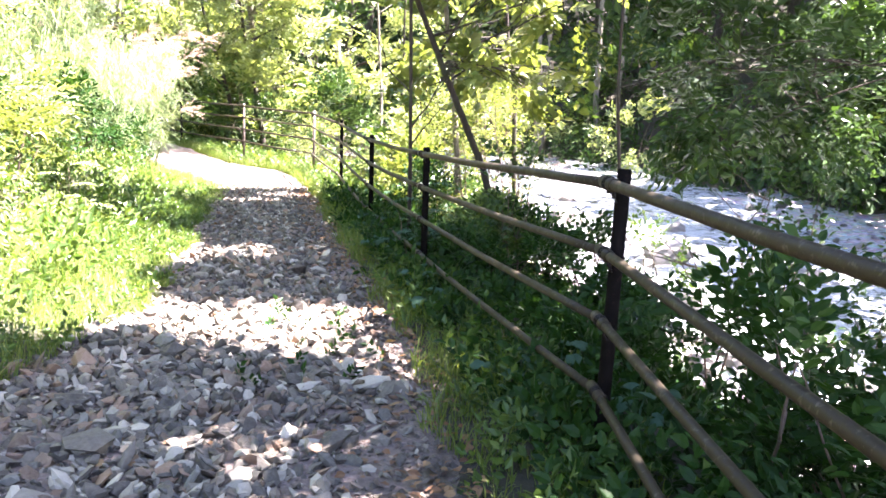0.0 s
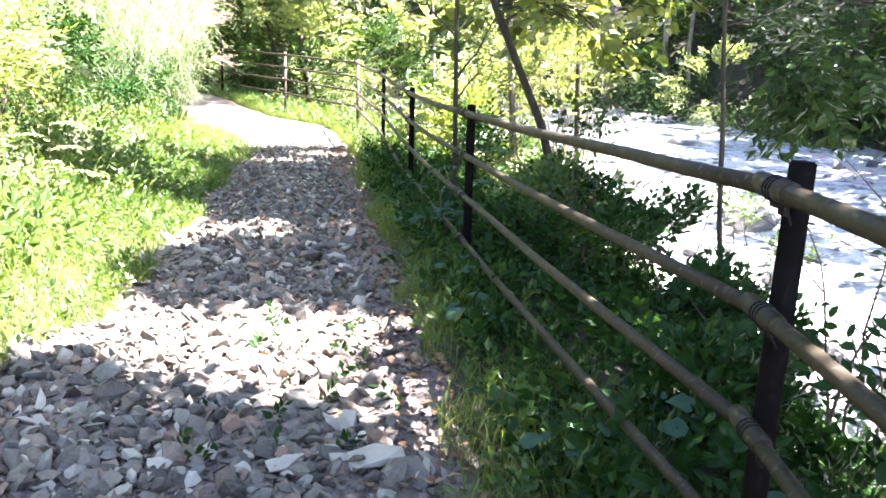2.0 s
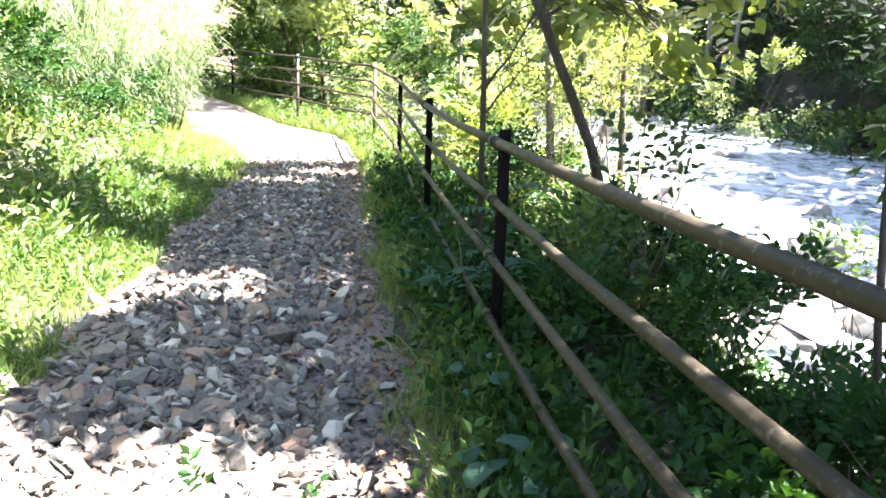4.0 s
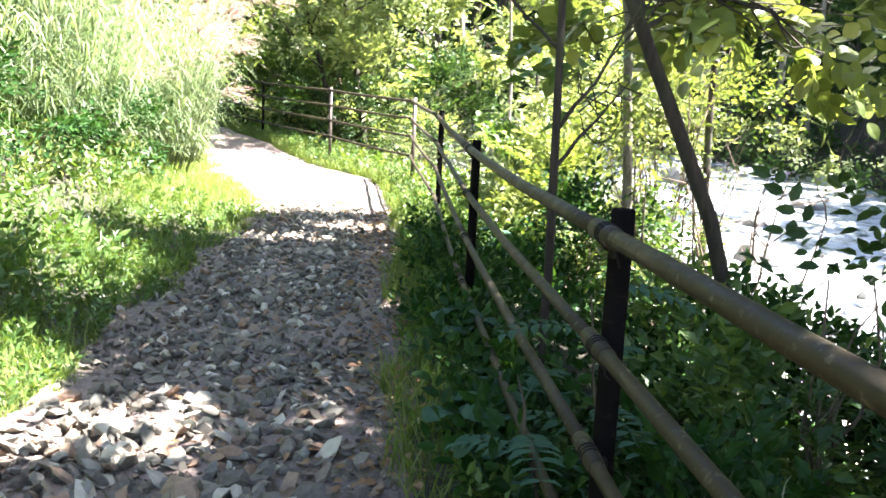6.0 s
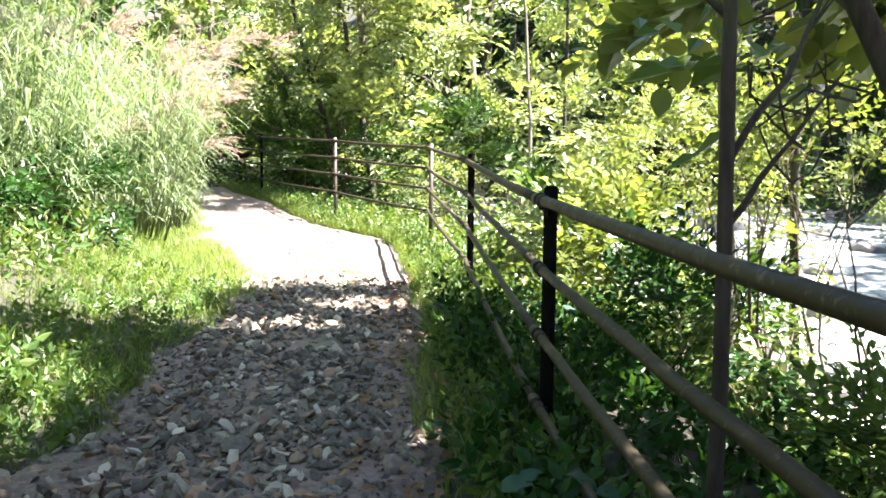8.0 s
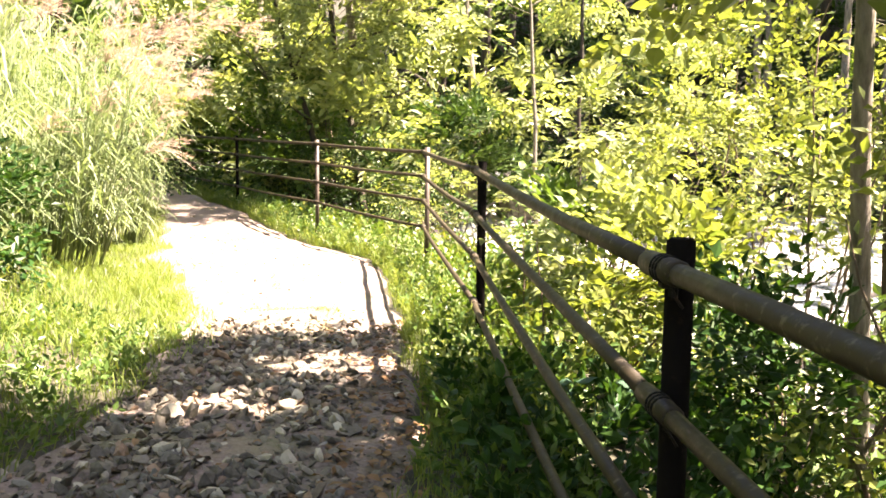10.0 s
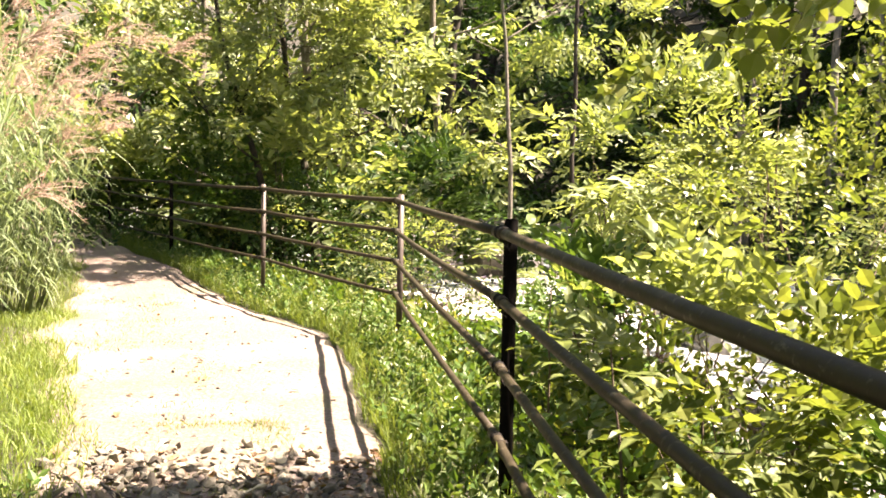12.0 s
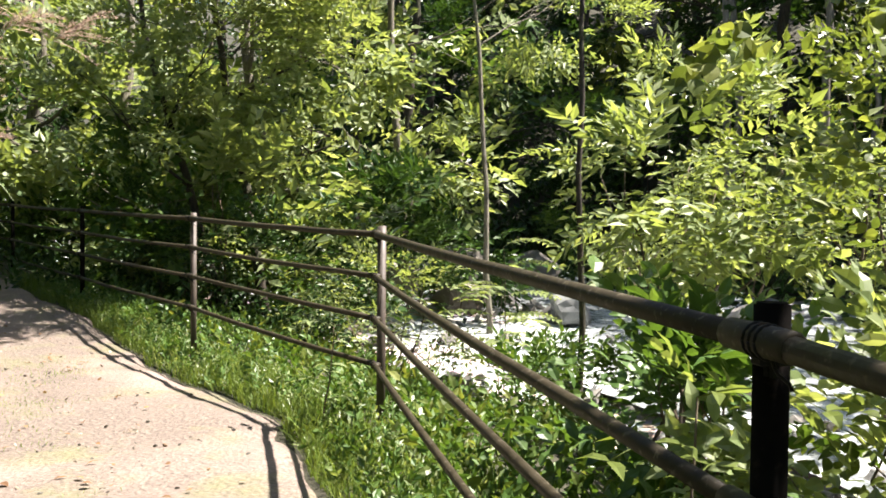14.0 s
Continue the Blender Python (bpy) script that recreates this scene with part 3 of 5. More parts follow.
# both leaning crowns get their sunny look from the pale leaf colour
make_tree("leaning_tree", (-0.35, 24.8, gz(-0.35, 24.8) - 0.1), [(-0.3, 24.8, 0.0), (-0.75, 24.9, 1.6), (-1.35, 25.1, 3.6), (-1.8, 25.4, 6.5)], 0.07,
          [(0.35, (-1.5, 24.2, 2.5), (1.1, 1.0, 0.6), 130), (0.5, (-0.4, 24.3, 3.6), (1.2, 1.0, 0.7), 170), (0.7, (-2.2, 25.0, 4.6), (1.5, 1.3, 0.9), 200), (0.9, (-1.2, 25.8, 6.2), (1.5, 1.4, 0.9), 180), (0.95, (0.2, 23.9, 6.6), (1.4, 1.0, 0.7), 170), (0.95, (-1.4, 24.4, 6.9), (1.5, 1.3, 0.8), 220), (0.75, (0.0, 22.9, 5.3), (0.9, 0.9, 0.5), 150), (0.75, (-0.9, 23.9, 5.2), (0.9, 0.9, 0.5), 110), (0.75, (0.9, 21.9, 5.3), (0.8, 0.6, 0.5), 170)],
          "leaning tree behind the fence, crown lightened to look sunlit", BARK, LEAF_PALE_SUN, 0.12, group=T)
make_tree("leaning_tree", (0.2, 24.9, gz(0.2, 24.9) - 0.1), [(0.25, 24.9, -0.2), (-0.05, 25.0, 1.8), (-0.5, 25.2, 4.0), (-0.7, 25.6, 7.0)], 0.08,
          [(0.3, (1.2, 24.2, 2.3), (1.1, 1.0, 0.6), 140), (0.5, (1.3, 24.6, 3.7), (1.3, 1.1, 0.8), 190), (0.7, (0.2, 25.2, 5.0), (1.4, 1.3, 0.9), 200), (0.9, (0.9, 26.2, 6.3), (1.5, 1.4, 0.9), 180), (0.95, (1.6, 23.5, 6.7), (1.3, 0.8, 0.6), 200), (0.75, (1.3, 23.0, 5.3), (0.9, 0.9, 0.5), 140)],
          "leaning tree behind the fence, crown paled to look sunlit", BARK, LEAF_PALE_SUN, 0.12, group=T)
for x, y, r in ((9.4, 29.4, 0.10), (9.75, 29.7, 0.10), (11.4, 29.0, 0.11), (11.9, 28.2, 0.07)):
    make_tree("tall_tree", (x, y, gz(x, y) - 0.1), [(x, y, gz(x, y) - 0.3), (x + 0.05, y, 4.0), (x - 0.1, y + 0.1, 8.0), (x, y, 12.0)], r,
              [(0.75, (x + 1.0, y - 0.6, 9.0), (1.6, 1.6, 1.0), 110), (0.9, (x - 0.9, y + 0.5, 10.5), (1.6, 1.6, 1.0), 110)], "tall straight grey trunk on the far bank", BARK_PALE, LEAF_GREEN, 0.17, group="tall trunks on the far bank")


def forest_tree(label, height, leafmat, seed, bark=BARK, leaf=0.24, n=74):
    """A woodland tree at the origin, to be copied."""
    limbs = []
    for k in range(7):
        h = height * (0.16 + 0.115 * k)
        a = k * 2.4 + seed
        r = height * (0.26 - 0.022 * k)
        limbs.append((0.16 + 0.11 * k, (math.cos(a) * r, math.sin(a) * r, h + 0.4), (height * 0.21, height * 0.21, height * 0.12), n if k < 4 else n // 2))
    return make_tree("woodland_tree", (0, 0, 0), [(0, 0, -0.6), (0.1, 0, height * 0.3), (-0.15, 0.1, height * 0.7), (0.1, 0, height)], height * 0.014, limbs, label, bark, leafmat, leaf, 8, 0.65, group="woodland trees")


KINDS = [forest_tree("woodland tree with a mid-green leafy crown", 10.0, LEAF_GREEN, 0.3),
         forest_tree("woodland tree with a dark crown, shade mixed into the green", 11.0, LEAF_SHADE, 1.7),
         forest_tree("woodland tree with leaves paled to look sunlit", 8.5, LEAF_PALE_SUN, 2.9, BARK_PALE),
         forest_tree("woodland tree with yellow-green leaves", 8.0, LEAF_YELLOW, 4.0)]
# kind, x, y of the woodland trees: round the bend, on the bank, across the stream, far up the stream
BEND = [(0, 3.4, 33.5), (2, 0.0, 28.0), (2, -2.4, 29.0), (2, -0.2, 31.0), (2, 2.6, 29.5), (2, -4.6, 31.5), (0, -7.5, 31.0), (2, -1.2, 34.0), (1, 2.2, 36.0), (1, 5.0, 41.0), (3, -9.5, 25.0), (0, -6.0, 37.0), (0, -12.5, 31.0), (1, 1.0, 45.0), (0, -4.0, 44.0), (1, 9.5, 49.0), (1, 6.0, 52.0)]
BANK = [(0, -6.8, 17.5), (2, -7.6, 11.0), (0, -7.0, 5.0), (3, -10.0, 14.5), (1, -11.0, 8.0), (0, -9.0, -1.0), (2, -12.0, 20.0), (1, -15.0, 25.0)]
ACROSS = [(1, 16.5, 6.0), (0, 16.2, 11.5), (1, 16.6, 17.0), (0, 16.0, 22.5), (1, 15.4, 28.5), (3, 13.2, 33.5), (0, 13.2, 38.5), (1, 18.8, 9.5), (1, 19.0, 15.0), (1, 18.6, 21.5), (1, 18.0, 28.0), (1, 17.5, 35.0), (1, 22.5, 6.0), (1, 23.0, 13.0), (1, 22.5, 20.0), (1, 22.0, 27.0), (0, 15.0, 0.0), (1, 19.0, 2.5), (1, 15.0, 44.0), (1, 23.0, 35.0)]
UPSTREAM = [(1, 8.6, 36.5), (1, 6.4, 46.0), (1, 11.5, 46.5), (1, 17.0, 33.0), (0, 19.5, 39.0), (1, 21.5, 46.0), (1, 25.0, 30.0), (1, 26.5, 40.0), (1, 14.0, 49.0), (1, 28.0, 22.0), (1, 9.0, 62.0), (0, 14.5, 60.0), (1, 19.0, 52.0), (1, 17.5, 43.0), (1, 20.5, 58.0), (0, -7.0, 50.0), (1, -12.0, 45.0), (0, -16.0, 36.0), (1, -18.0, 29.0), (1, -3.0, 60.0), (1, 4.5, 66.0), (1, -10.0, 56.0), (1, 4.5, 47.5), (1, 7.6, 56.0), (1, 7.6, 44.0), (1, 11.0, 55.0), (1, 3.0, 58.0), (1, 0.0, 52.0), (1, 11.0, 43.0)]
used = set()
for k, x, y in BEND + BANK + ACROSS + UPSTREAM:
    s = rng.uniform(0.85, 1.15) * (1.4 if x > 12 or x < -6.5 or y > 48 else 1.0)
    m = Matrix.Translation((x, y, gz(x, y))) @ Matrix.Rotation(rng.uniform(0, 6.28), 4, "Z") @ Matrix.Diagonal((s, s, s * rng.uniform(0.9, 1.1), 1))
    if k not in used:
        used.add(k)
        KINDS[k].matrix_basis = m
    else:
        src = KINDS[k]
        keep = src.scale.copy()
        src.scale = (1, 1, 1)
        copy_thing(src, m)
        src.scale = keep


def fence_x(y):
    return np.interp(y, LINE[:, 1], LINE[:, 0])


# ---- shrubs ----
def make_shrub(name, at, size, label, leafmat=LEAF_GREEN, leaf=0.09, n=200, per=9, spray=0.4, slim=0.5, fine=False, stems=5, bark=TWIG, group="", flat=0.75, droop=0.2, lean=(0, 0), mid=0.56, half=0.46):
    """A bush: stems from one root and leafy sprays in the upper part of an ellipsoid of that size (half width, half depth, height)."""
    ob = thing(name, at, label, "shrub", group)
    w, d, h = size
    c = np.array([lean[0], lean[1], h * mid])
    pts, out = in_ball(n, c, (w, d, h * half), 0.5)
    pts[:, 2] = np.maximum(pts[:, 2], 0.06)
    for k in range(stems):
        e = pts[rng.integers(0, n)]
        main = wander((rng.normal(0, 0.06), rng.normal(0, 0.06), -0.1), e, 8, 0.03 * h)
        side = wander(main[4], pts[rng.integers(0, n)], 5, 0.02 * h)
        child("stem", mesh_np("stem", *joined([tube(main, np.linspace(0.007 + 0.004 * h, 0.003, 8), 6), tube(side, np.linspace(0.006, 0.0025, 5), 5)]), bark, True), ob)
    child("foliage", mesh_np("foliage", *sprays(pts, out, per, spray, leaf, slim, fine, flat, droop), leafmat), ob)
    return ob


def shrub_at(name, x, y, size, label, **more):
    return make_shrub(name, (x, y, gz(x, y) - 0.02), size, label, **more)


R = "shrubs between fence and stream"
shrub_at("streamside_shrub", 3.5, 15.6, (1.15, 1.2, 3.2), "tall yellow-green leafy shrub on the slope below the fence", leafmat=LEAF_YELLOW, leaf=0.07, n=360, fine=2, slim=0.55, group=R)
shrub_at("streamside_shrub", 4.7, 17.6, (1.3, 1.2, 3.5), "tall yellow-green leafy shrub above the stream", leafmat=LEAF_YELLOW, mid=0.68, half=0.34, leaf=0.075, n=380, group=R)
shrub_at("streamside_shrub", 3.3, 18.4, (1.0, 0.9, 3.1), "pale green shrub with long leaflets", leafmat=LEAF_PALE_SUN, n=200, mid=0.74, half=0.28, leaf=0.14, slim=0.4, group=R)
shrub_at("streamside_shrub", 4.4, 20.6, (1.2, 1.2, 3.7), "shrub with upper leaves in green paled to look sunlit", leafmat=LEAF_PALE_SUN, mid=0.74, half=0.28, n=210, leaf=0.13, slim=0.4, group=R)
shrub_at("streamside_shrub", 2.35, 16.2, (0.6, 0.9, 1.1), "low leafy green shrub behind the fence", leafmat=LEAF_GREEN, n=160, leaf=0.10, fine=True, slim=0.55, group=R)
shrub_at("streamside_shrub", 2.3, 13.9, (0.5, 0.8, 0.95), "low leafy green shrub behind the fence", leafmat=LEAF_YELLOW, n=200, leaf=0.09, fine=True, slim=0.55, group=R)
shrub_at("streamside_shrub", 2.7, 19.9, (0.6, 0.7, 0.9), "low leafy shrub below the fence", leafmat=LEAF_GREEN, n=220, group=R)
shrub_at("streamside_shrub", 1.6, 21.4, (0.9, 0.9, 1.5), "grey-green twiggy shrub below the fence", leafmat=LEAF_PALE_SUN, n=230, leaf=0.06, stems=10, group=R)
shrub_at("streamside_shrub", 0.6, 22.9, (1.0, 1.0, 1.7), "shrub behind the fence in green darkened for shade", leafmat=LEAF_SHADE, n=260, group=R)
shrub_at("streamside_shrub", -0.9, 24.6, (1.0, 1.0, 1.6), "shrub behind the fence in green darkened for shade", leafmat=LEAF_SHADE, n=260, group=R)
shrub_at("streamside_shrub", 2.9, 11.6, (0.9, 1.0, 2.6), "loose yellow-green shrub among the slim trunks", leafmat=LEAF_YELLOW, n=120, leaf=0.07, group=R)
shrub_at("streamside_shrub", 3.8, 13.4, (1.0, 1.0, 3.0), "loose yellow-green shrub among the slim trunks", leafmat=LEAF_YELLOW, n=90, leaf=0.07, group=R)
shrub_at("streamside_shrub", 2.0, 7.2, (0.5, 1.0, 0.42), "leafy undergrowth shrub behind the fence, darkened for shade", leafmat=LEAF_WEED_SHADE, spray=0.25, leaf=0.065, fine=True, n=230, group=R)
shrub_at("streamside_shrub", 2.2, 4.6, (0.5, 1.0, 0.38), "leafy undergrowth shrub behind the fence, darkened for shade", leafmat=LEAF_WEED_SHADE, spray=0.22, n=150, leaf=0.07, fine=True, group=R)
shrub_at("streamside_shrub", 1.95, 3.1, (0.45, 0.9, 0.7), "leafy undergrowth shrub behind the fence, darkened for shade", leafmat=LEAF_WEED_SHADE, n=260, fine=2, leaf=0.062, group=R)
shrub_at("streamside_shrub", 2.3, 5.8, (0.5, 0.7, 0.4), "leafy undergrowth shrub behind the fence, darkened for shade", leafmat=LEAF_WEED_SHADE, spray=0.24, n=190, fine=True, leaf=0.065, group=R)
shrub_at("streamside_shrub", 2.3, 8.3, (0.5, 0.7, 0.48), "leafy green shrub behind the fence", leafmat=LEAF_GREEN, n=160, leaf=0.08, group=R)
shrub_at("streamside_shrub", 2.4, 11.9, (0.55, 0.8, 0.85), "leafy green shrub low on the slope", leafmat=LEAF_WEED_SHADE, n=210, leaf=0.08, group=R)
shrub_at("streamside_shrub", 2.9, 10.2, (0.5, 0.6, 0.9), "leafy green shrub low on the slope", leafmat=LEAF_GREEN, n=150, leaf=0.08, group=R)
shrub_at("streamside_shrub", 2.5, 2.7, (0.6, 0.7, 0.7), "leafy undergrowth shrub on the slope, darkened for shade", leafmat=LEAF_WEED_SHADE, n=240, fine=2, leaf=0.068, group=R)
shrub_at("streamside_shrub", 2.4, 7.9, (0.45, 0.5, 1.45), "loose shrub against the bright stream, darkened to a silhouette", leafmat=LEAF_SHADE, n=44, per=8, spray=0.32, leaf=0.065, fine=True, slim=0.55, group=R)
shrub_at("streamside_shrub", 2.7, 15.1, (0.6, 0.7, 1.1), "leafy bright green shrub low on the slope", leafmat=LEAF_PALE_SUN, n=170, leaf=0.10, fine=True, slim=0.5, group=R)
shrub_at("streamside_shrub", 2.75, 3.9, (0.5, 0.6, 0.5), "leafy undergrowth shrub on the slope, darkened for shade", leafmat=LEAF_WEED_SHADE, spray=0.28, n=170, fine=True, leaf=0.07, group=R)
shrub_at("streamside_shrub", 2.75, 12.9, (0.5, 0.6, 0.95), "leafy green shrub low on the slope", leafmat=LEAF_GREEN, n=180, leaf=0.08, group=R)
shrub_at("streamside_shrub", 2.95, 4.0, (0.75, 0.75, 1.75), "loose shrub against the bright stream, darkened to a silhouette", leafmat=LEAF_SHADE, n=150, mid=0.66, half=0.34, per=8, spray=0.32, leaf=0.05, fine=True, slim=0.55, group=R)
shrub_at("streamside_shrub", 3.7, 6.0, (0.7, 0.8, 1.5), "loose shrub against the bright stream, darkened to a silhouette", leafmat=LEAF_SHADE, n=60, per=8, spray=0.35, leaf=0.075, fine=True, slim=0.55, group=R)
shrub_at("streamside_shrub", 4.4, 9.0, (0.5, 0.6, 1.5), "thin upright streamside shrub with small leaves", leafmat=LEAF_GREEN, n=60, leaf=0.07, group=R)

shrub_at("streamside_shrub", 2.7, 8.6, (0.6, 0.8, 0.75), "leafy undergrowth shrub on the slope, darkened for shade", leafmat=LEAF_WEED_SHADE, spray=0.26, n=260, leaf=0.07, fine=True, group=R)
shrub_at("streamside_shrub", 2.6, 7.2, (0.55, 0.8, 0.75), "leafy undergrowth shrub on the slope, darkened for shade", leafmat=LEAF_WEED_SHADE, spray=0.26, n=240, leaf=0.07, fine=True, group=R)
make_tree("overhanging_tree", (4.4, 14.6, gz(4.4, 14.6) - 0.1), [(4.4, 14.6, -1.5), (4.3, 14.6, 1.5), (4.0, 14.5, 3.2), (3.6, 14.4, 5.0)], 0.05,
          [(0.55, (3.0, 13.6, 2.35), (0.7, 0.8, 0.3), 26),  (0.6, (3.6, 15.3, 2.7), (0.8, 0.8, 0.3), 22), (0.5, (3.2, 16.4, 2.35), (0.5, 0.5, 0.25), 22)],
          "small tree with bright yellow backlit leaves over the slope", leafmat=LEAF_YELLOW, leaf=0.11, fine=2, slim=0.78, group="trees beside the stream")

L = "bushes on the bank"
# the pale bushes have sunshine mixed into their leaf colour
for x, y, w, h, m, lab in [(-2.3, 3.4, 0.8, 1.3, LEAF_GREEN, "leafy green bush on the bank"), (-2.4, 5.6, 0.9, 1.5, LEAF_PALE_SUN, "bush on the bank in green paled to look sunlit"),
                           (-2.4, 7.6, 0.8, 1.2, LEAF_YELLOW, "sunlit yellow-green bush on the bank"), (-2.3, 9.4, 0.85, 1.6, LEAF_PALE_SUN, "bush on the bank in green paled to look sunlit"),
                           (-2.5, 11.2, 0.7, 1.0, LEAF_WEED_SHADE, "dark leafy bush at the verge"), (-2.1, 14.5, 0.5, 0.75, LEAF_WEED_SHADE, "dark leafy bush at the foot of the tall grass"), (-2.45, 12.9, 0.6, 0.85, LEAF_WEED_SHADE, "dark leafy bush at the verge"),
                           (-3.9, 4.6, 1.2, 2.6, LEAF_PALE_SUN, "tall sunlit bush on the bank"), (-3.8, 8.2, 1.2, 2.8, LEAF_YELLOW, "tall sunlit bush on the bank"),
                           (-3.6, 11.6, 1.1, 2.5, LEAF_PALE_SUN, "tall sunlit bush on the bank"), (-5.6, 6.3, 1.5, 3.6, LEAF_PALE_SUN, "large sunlit bush on the bank"),
                           (-5.4, 12.5, 1.5, 3.6, LEAF_GREEN, "large sunlit bush on the bank"), (-5.0, 16.0, 1.4, 3.4, LEAF_PALE_SUN, "large sunlit bush on the bank"),
                           (-5.3, 20.5, 1.4, 3.2, LEAF_GREEN, "large bush behind the tall grass"), (-4.8, 23.4, 1.2, 2.6, LEAF_SHADE, "bush behind the tall grass, darkened for shade"),
                           (-7.4, 26.0, 1.5, 3.2, LEAF_SHADE, "bush at the bend of the path, darkened for shade"), (-3.0, 29.6, 1.3, 2.6, LEAF_SHADE, "bush at the bend of the path, darkened for shade"), (-5.6, 31.2, 1.5, 3.0, LEAF_SHADE, "bush at the bend of the path, darkened for shade")]:
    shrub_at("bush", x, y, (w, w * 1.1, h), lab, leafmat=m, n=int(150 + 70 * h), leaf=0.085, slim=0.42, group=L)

# brush on the far bank and upstream, built in three kinds and copied
BRUSH = [make_shrub("brush", (0, 0, 0), (1.5, 1.5, 2.8), "brush on the far bank in green deepened for shade", LEAF_SHADE, 0.2, 120, 9, 0.65, stems=2, group="brush across the stream"),
         make_shrub("brush", (0, 0, 0), (1.4, 1.4, 2.4), "mid-green brush on the far bank", LEAF_GREEN, 0.185, 125, 9, 0.65, stems=2, group="brush across the stream"),
         make_shrub("brush", (0, 0, 0), (1.3, 1.3, 2.2), "brush by the stream in green paled to look sunlit", LEAF_PALE_SUN, 0.175, 135, 9, 0.65, stems=2, group="brush across the stream")]
spots = []
for row, (d, kinds) in enumerate(((13.6, (2, 1, 0)), (14.6, (1, 0, 0)), (16.0, (0, 0, 1)), (18.5, (0,)))):
    for y in np.arange(-2 + row, 62, 2.9):
        yy = y + rng.uniform(-0.8, 0.8)
        x0 = np.interp(yy, LINE[:, 1], LINE[:, 0])
        k = int(np.argmin(abs(wy - yy)))
        dd = d + rng.uniform(-0.8, 0.8)
        pick = kinds[int(rng.integers(0, len(kinds)))]
        spots.append((0 if pick == 2 and yy < 19 else pick, x0 + tang[k, 1] * dd, yy - tang[k, 0] * dd))
for x, y in ((-9.0, 29.0), (-11.5, 26.0), (-8.0, 34.0), (-3.4, 34.0), (0.4, 31.5), (2.2, 33.5), (-1.0, 38.0), (4.0, 39.0), (-6.5, 41.0), (-10.0, 21.0), (-9.5, 16.5), (-9.0, 11.0), (-8.6, 4.5), (-13.0, 15.0), (-7.0, 0.5), (-12.5, 35.0), (1.6, 26.4), (-2.2, 31.6), (3.4, 27.0)):
    spots.append((int(rng.integers(0, 2)), x, y))
for y in np.arange(23.6, 36, 1.35):
    k = int(np.argmin(abs(wy - y)))
    dd = rng.uniform(1.7, 2.6)
    spots.append((0 if y > 30 else 2 if rng.uniform() < 0.4 else 1, fence_x(y) + tang[k, 1] * dd, y - tang[k, 0] * dd))
for y in np.arange(22.8, 33, 1.15):
    k = int(np.argmin(abs(wy - y)))
    dd = rng.uniform(2.9, 3.8)
    spots.append((int(rng.integers(0, 2)), fence_x(y) + tang[k, 1] * dd, y - tang[k, 0] * dd))
for d in (13.8, 15.2):
    for y in np.arange(-1, 24, 2.1):
        spots.append((0, 1.4 + d + rng.uniform(-0.6, 0.6), y + rng.uniform(-0.7, 0.7)))
seen = set()
for k, x, y in spots:
    s = rng.uniform(0.8, 1.25)
    m = Matrix.Translation((x, y, gz(x, y) - 0.05)) @ Matrix.Rotation(rng.uniform(0, 6.28), 4, "Z") @ Matrix.Diagonal((s, s, s * rng.uniform(0.85, 1.2), 1))
    if k in seen:
        copy_thing(BRUSH[k], m @ Matrix.Diagonal((1 / BRUSH[k].scale[0], 1 / BRUSH[k].scale[1], 1 / BRUSH[k].scale[2], 1)))
    else:
        seen.add(k)
        BRUSH[k].matrix_basis = m


# ---- tall plume grass ----
def blades(at, height, lean, width, droop=0.0):
    """Curved tapering grass blades."""
    n = len(at)
    a = rng.uniform(0, 2 * np.pi, n)
    s = np.stack([np.cos(a), np.sin(a), np.zeros(n)], 1) * (np.asarray(width) / 2)[:, None]
    up = np.array([0, 0, 1.0])
    h = np.asarray(height)[:, None]
    m1 = at + up * h * 0.48 + lean * 0.2
    m2 = at + up * h * 0.86 + lean * 0.6
    tip = at + up * h * (0.98 - droop) + lean * 1.05
    v = np.stack([at - s, at + s, m1 - s * 0.9, m1 + s * 0.9, m2 - s * 0.6, m2 + s * 0.6, tip], 1).reshape(-1, 3)
    f = np.array([[0, 1, 3], [0, 3, 2], [2, 3, 5], [2, 5, 4], [4, 5, 6]])
    return v, (f[None] + (np.arange(n) * 7)[:, None, None]).reshape(-1, 3)


def arching(at, out, length, width):
    """Long leaves that rise from a stalk and bend over."""
    n = len(at)
    out = unit(out * np.array([1, 1, 0]))
    side = np.cross(out, (0, 0, 1.0)) * (np.asarray(width) / 2)[:, None]
    L = np.asarray(length)[:, None]
    rise = rng.uniform(0.6, 1.5, (n, 1))
    up = np.array([0, 0, 1.0])
    rows = []
    for t, w in ((0, 0.6), (0.3, 1.0), (0.6, 0.8), (0.85, 0.45), (1.0, 0.05)):
        c = at + out * L * t * 0.75 + up * L * (rise * t - (rise * 0.55 + 0.45) * t * t)
        rows += [c - side * w, c + side * w]
    v = np.stack(rows, 1).reshape(-1, 3)
    f = np.array([[2 * k, 2 * k + 1, 2 * k + 3, 2 * k + 2] for k in range(4)])
    return v, (f[None] + (np.arange(n) * 10)[:, None, None]).reshape(-1, 4)


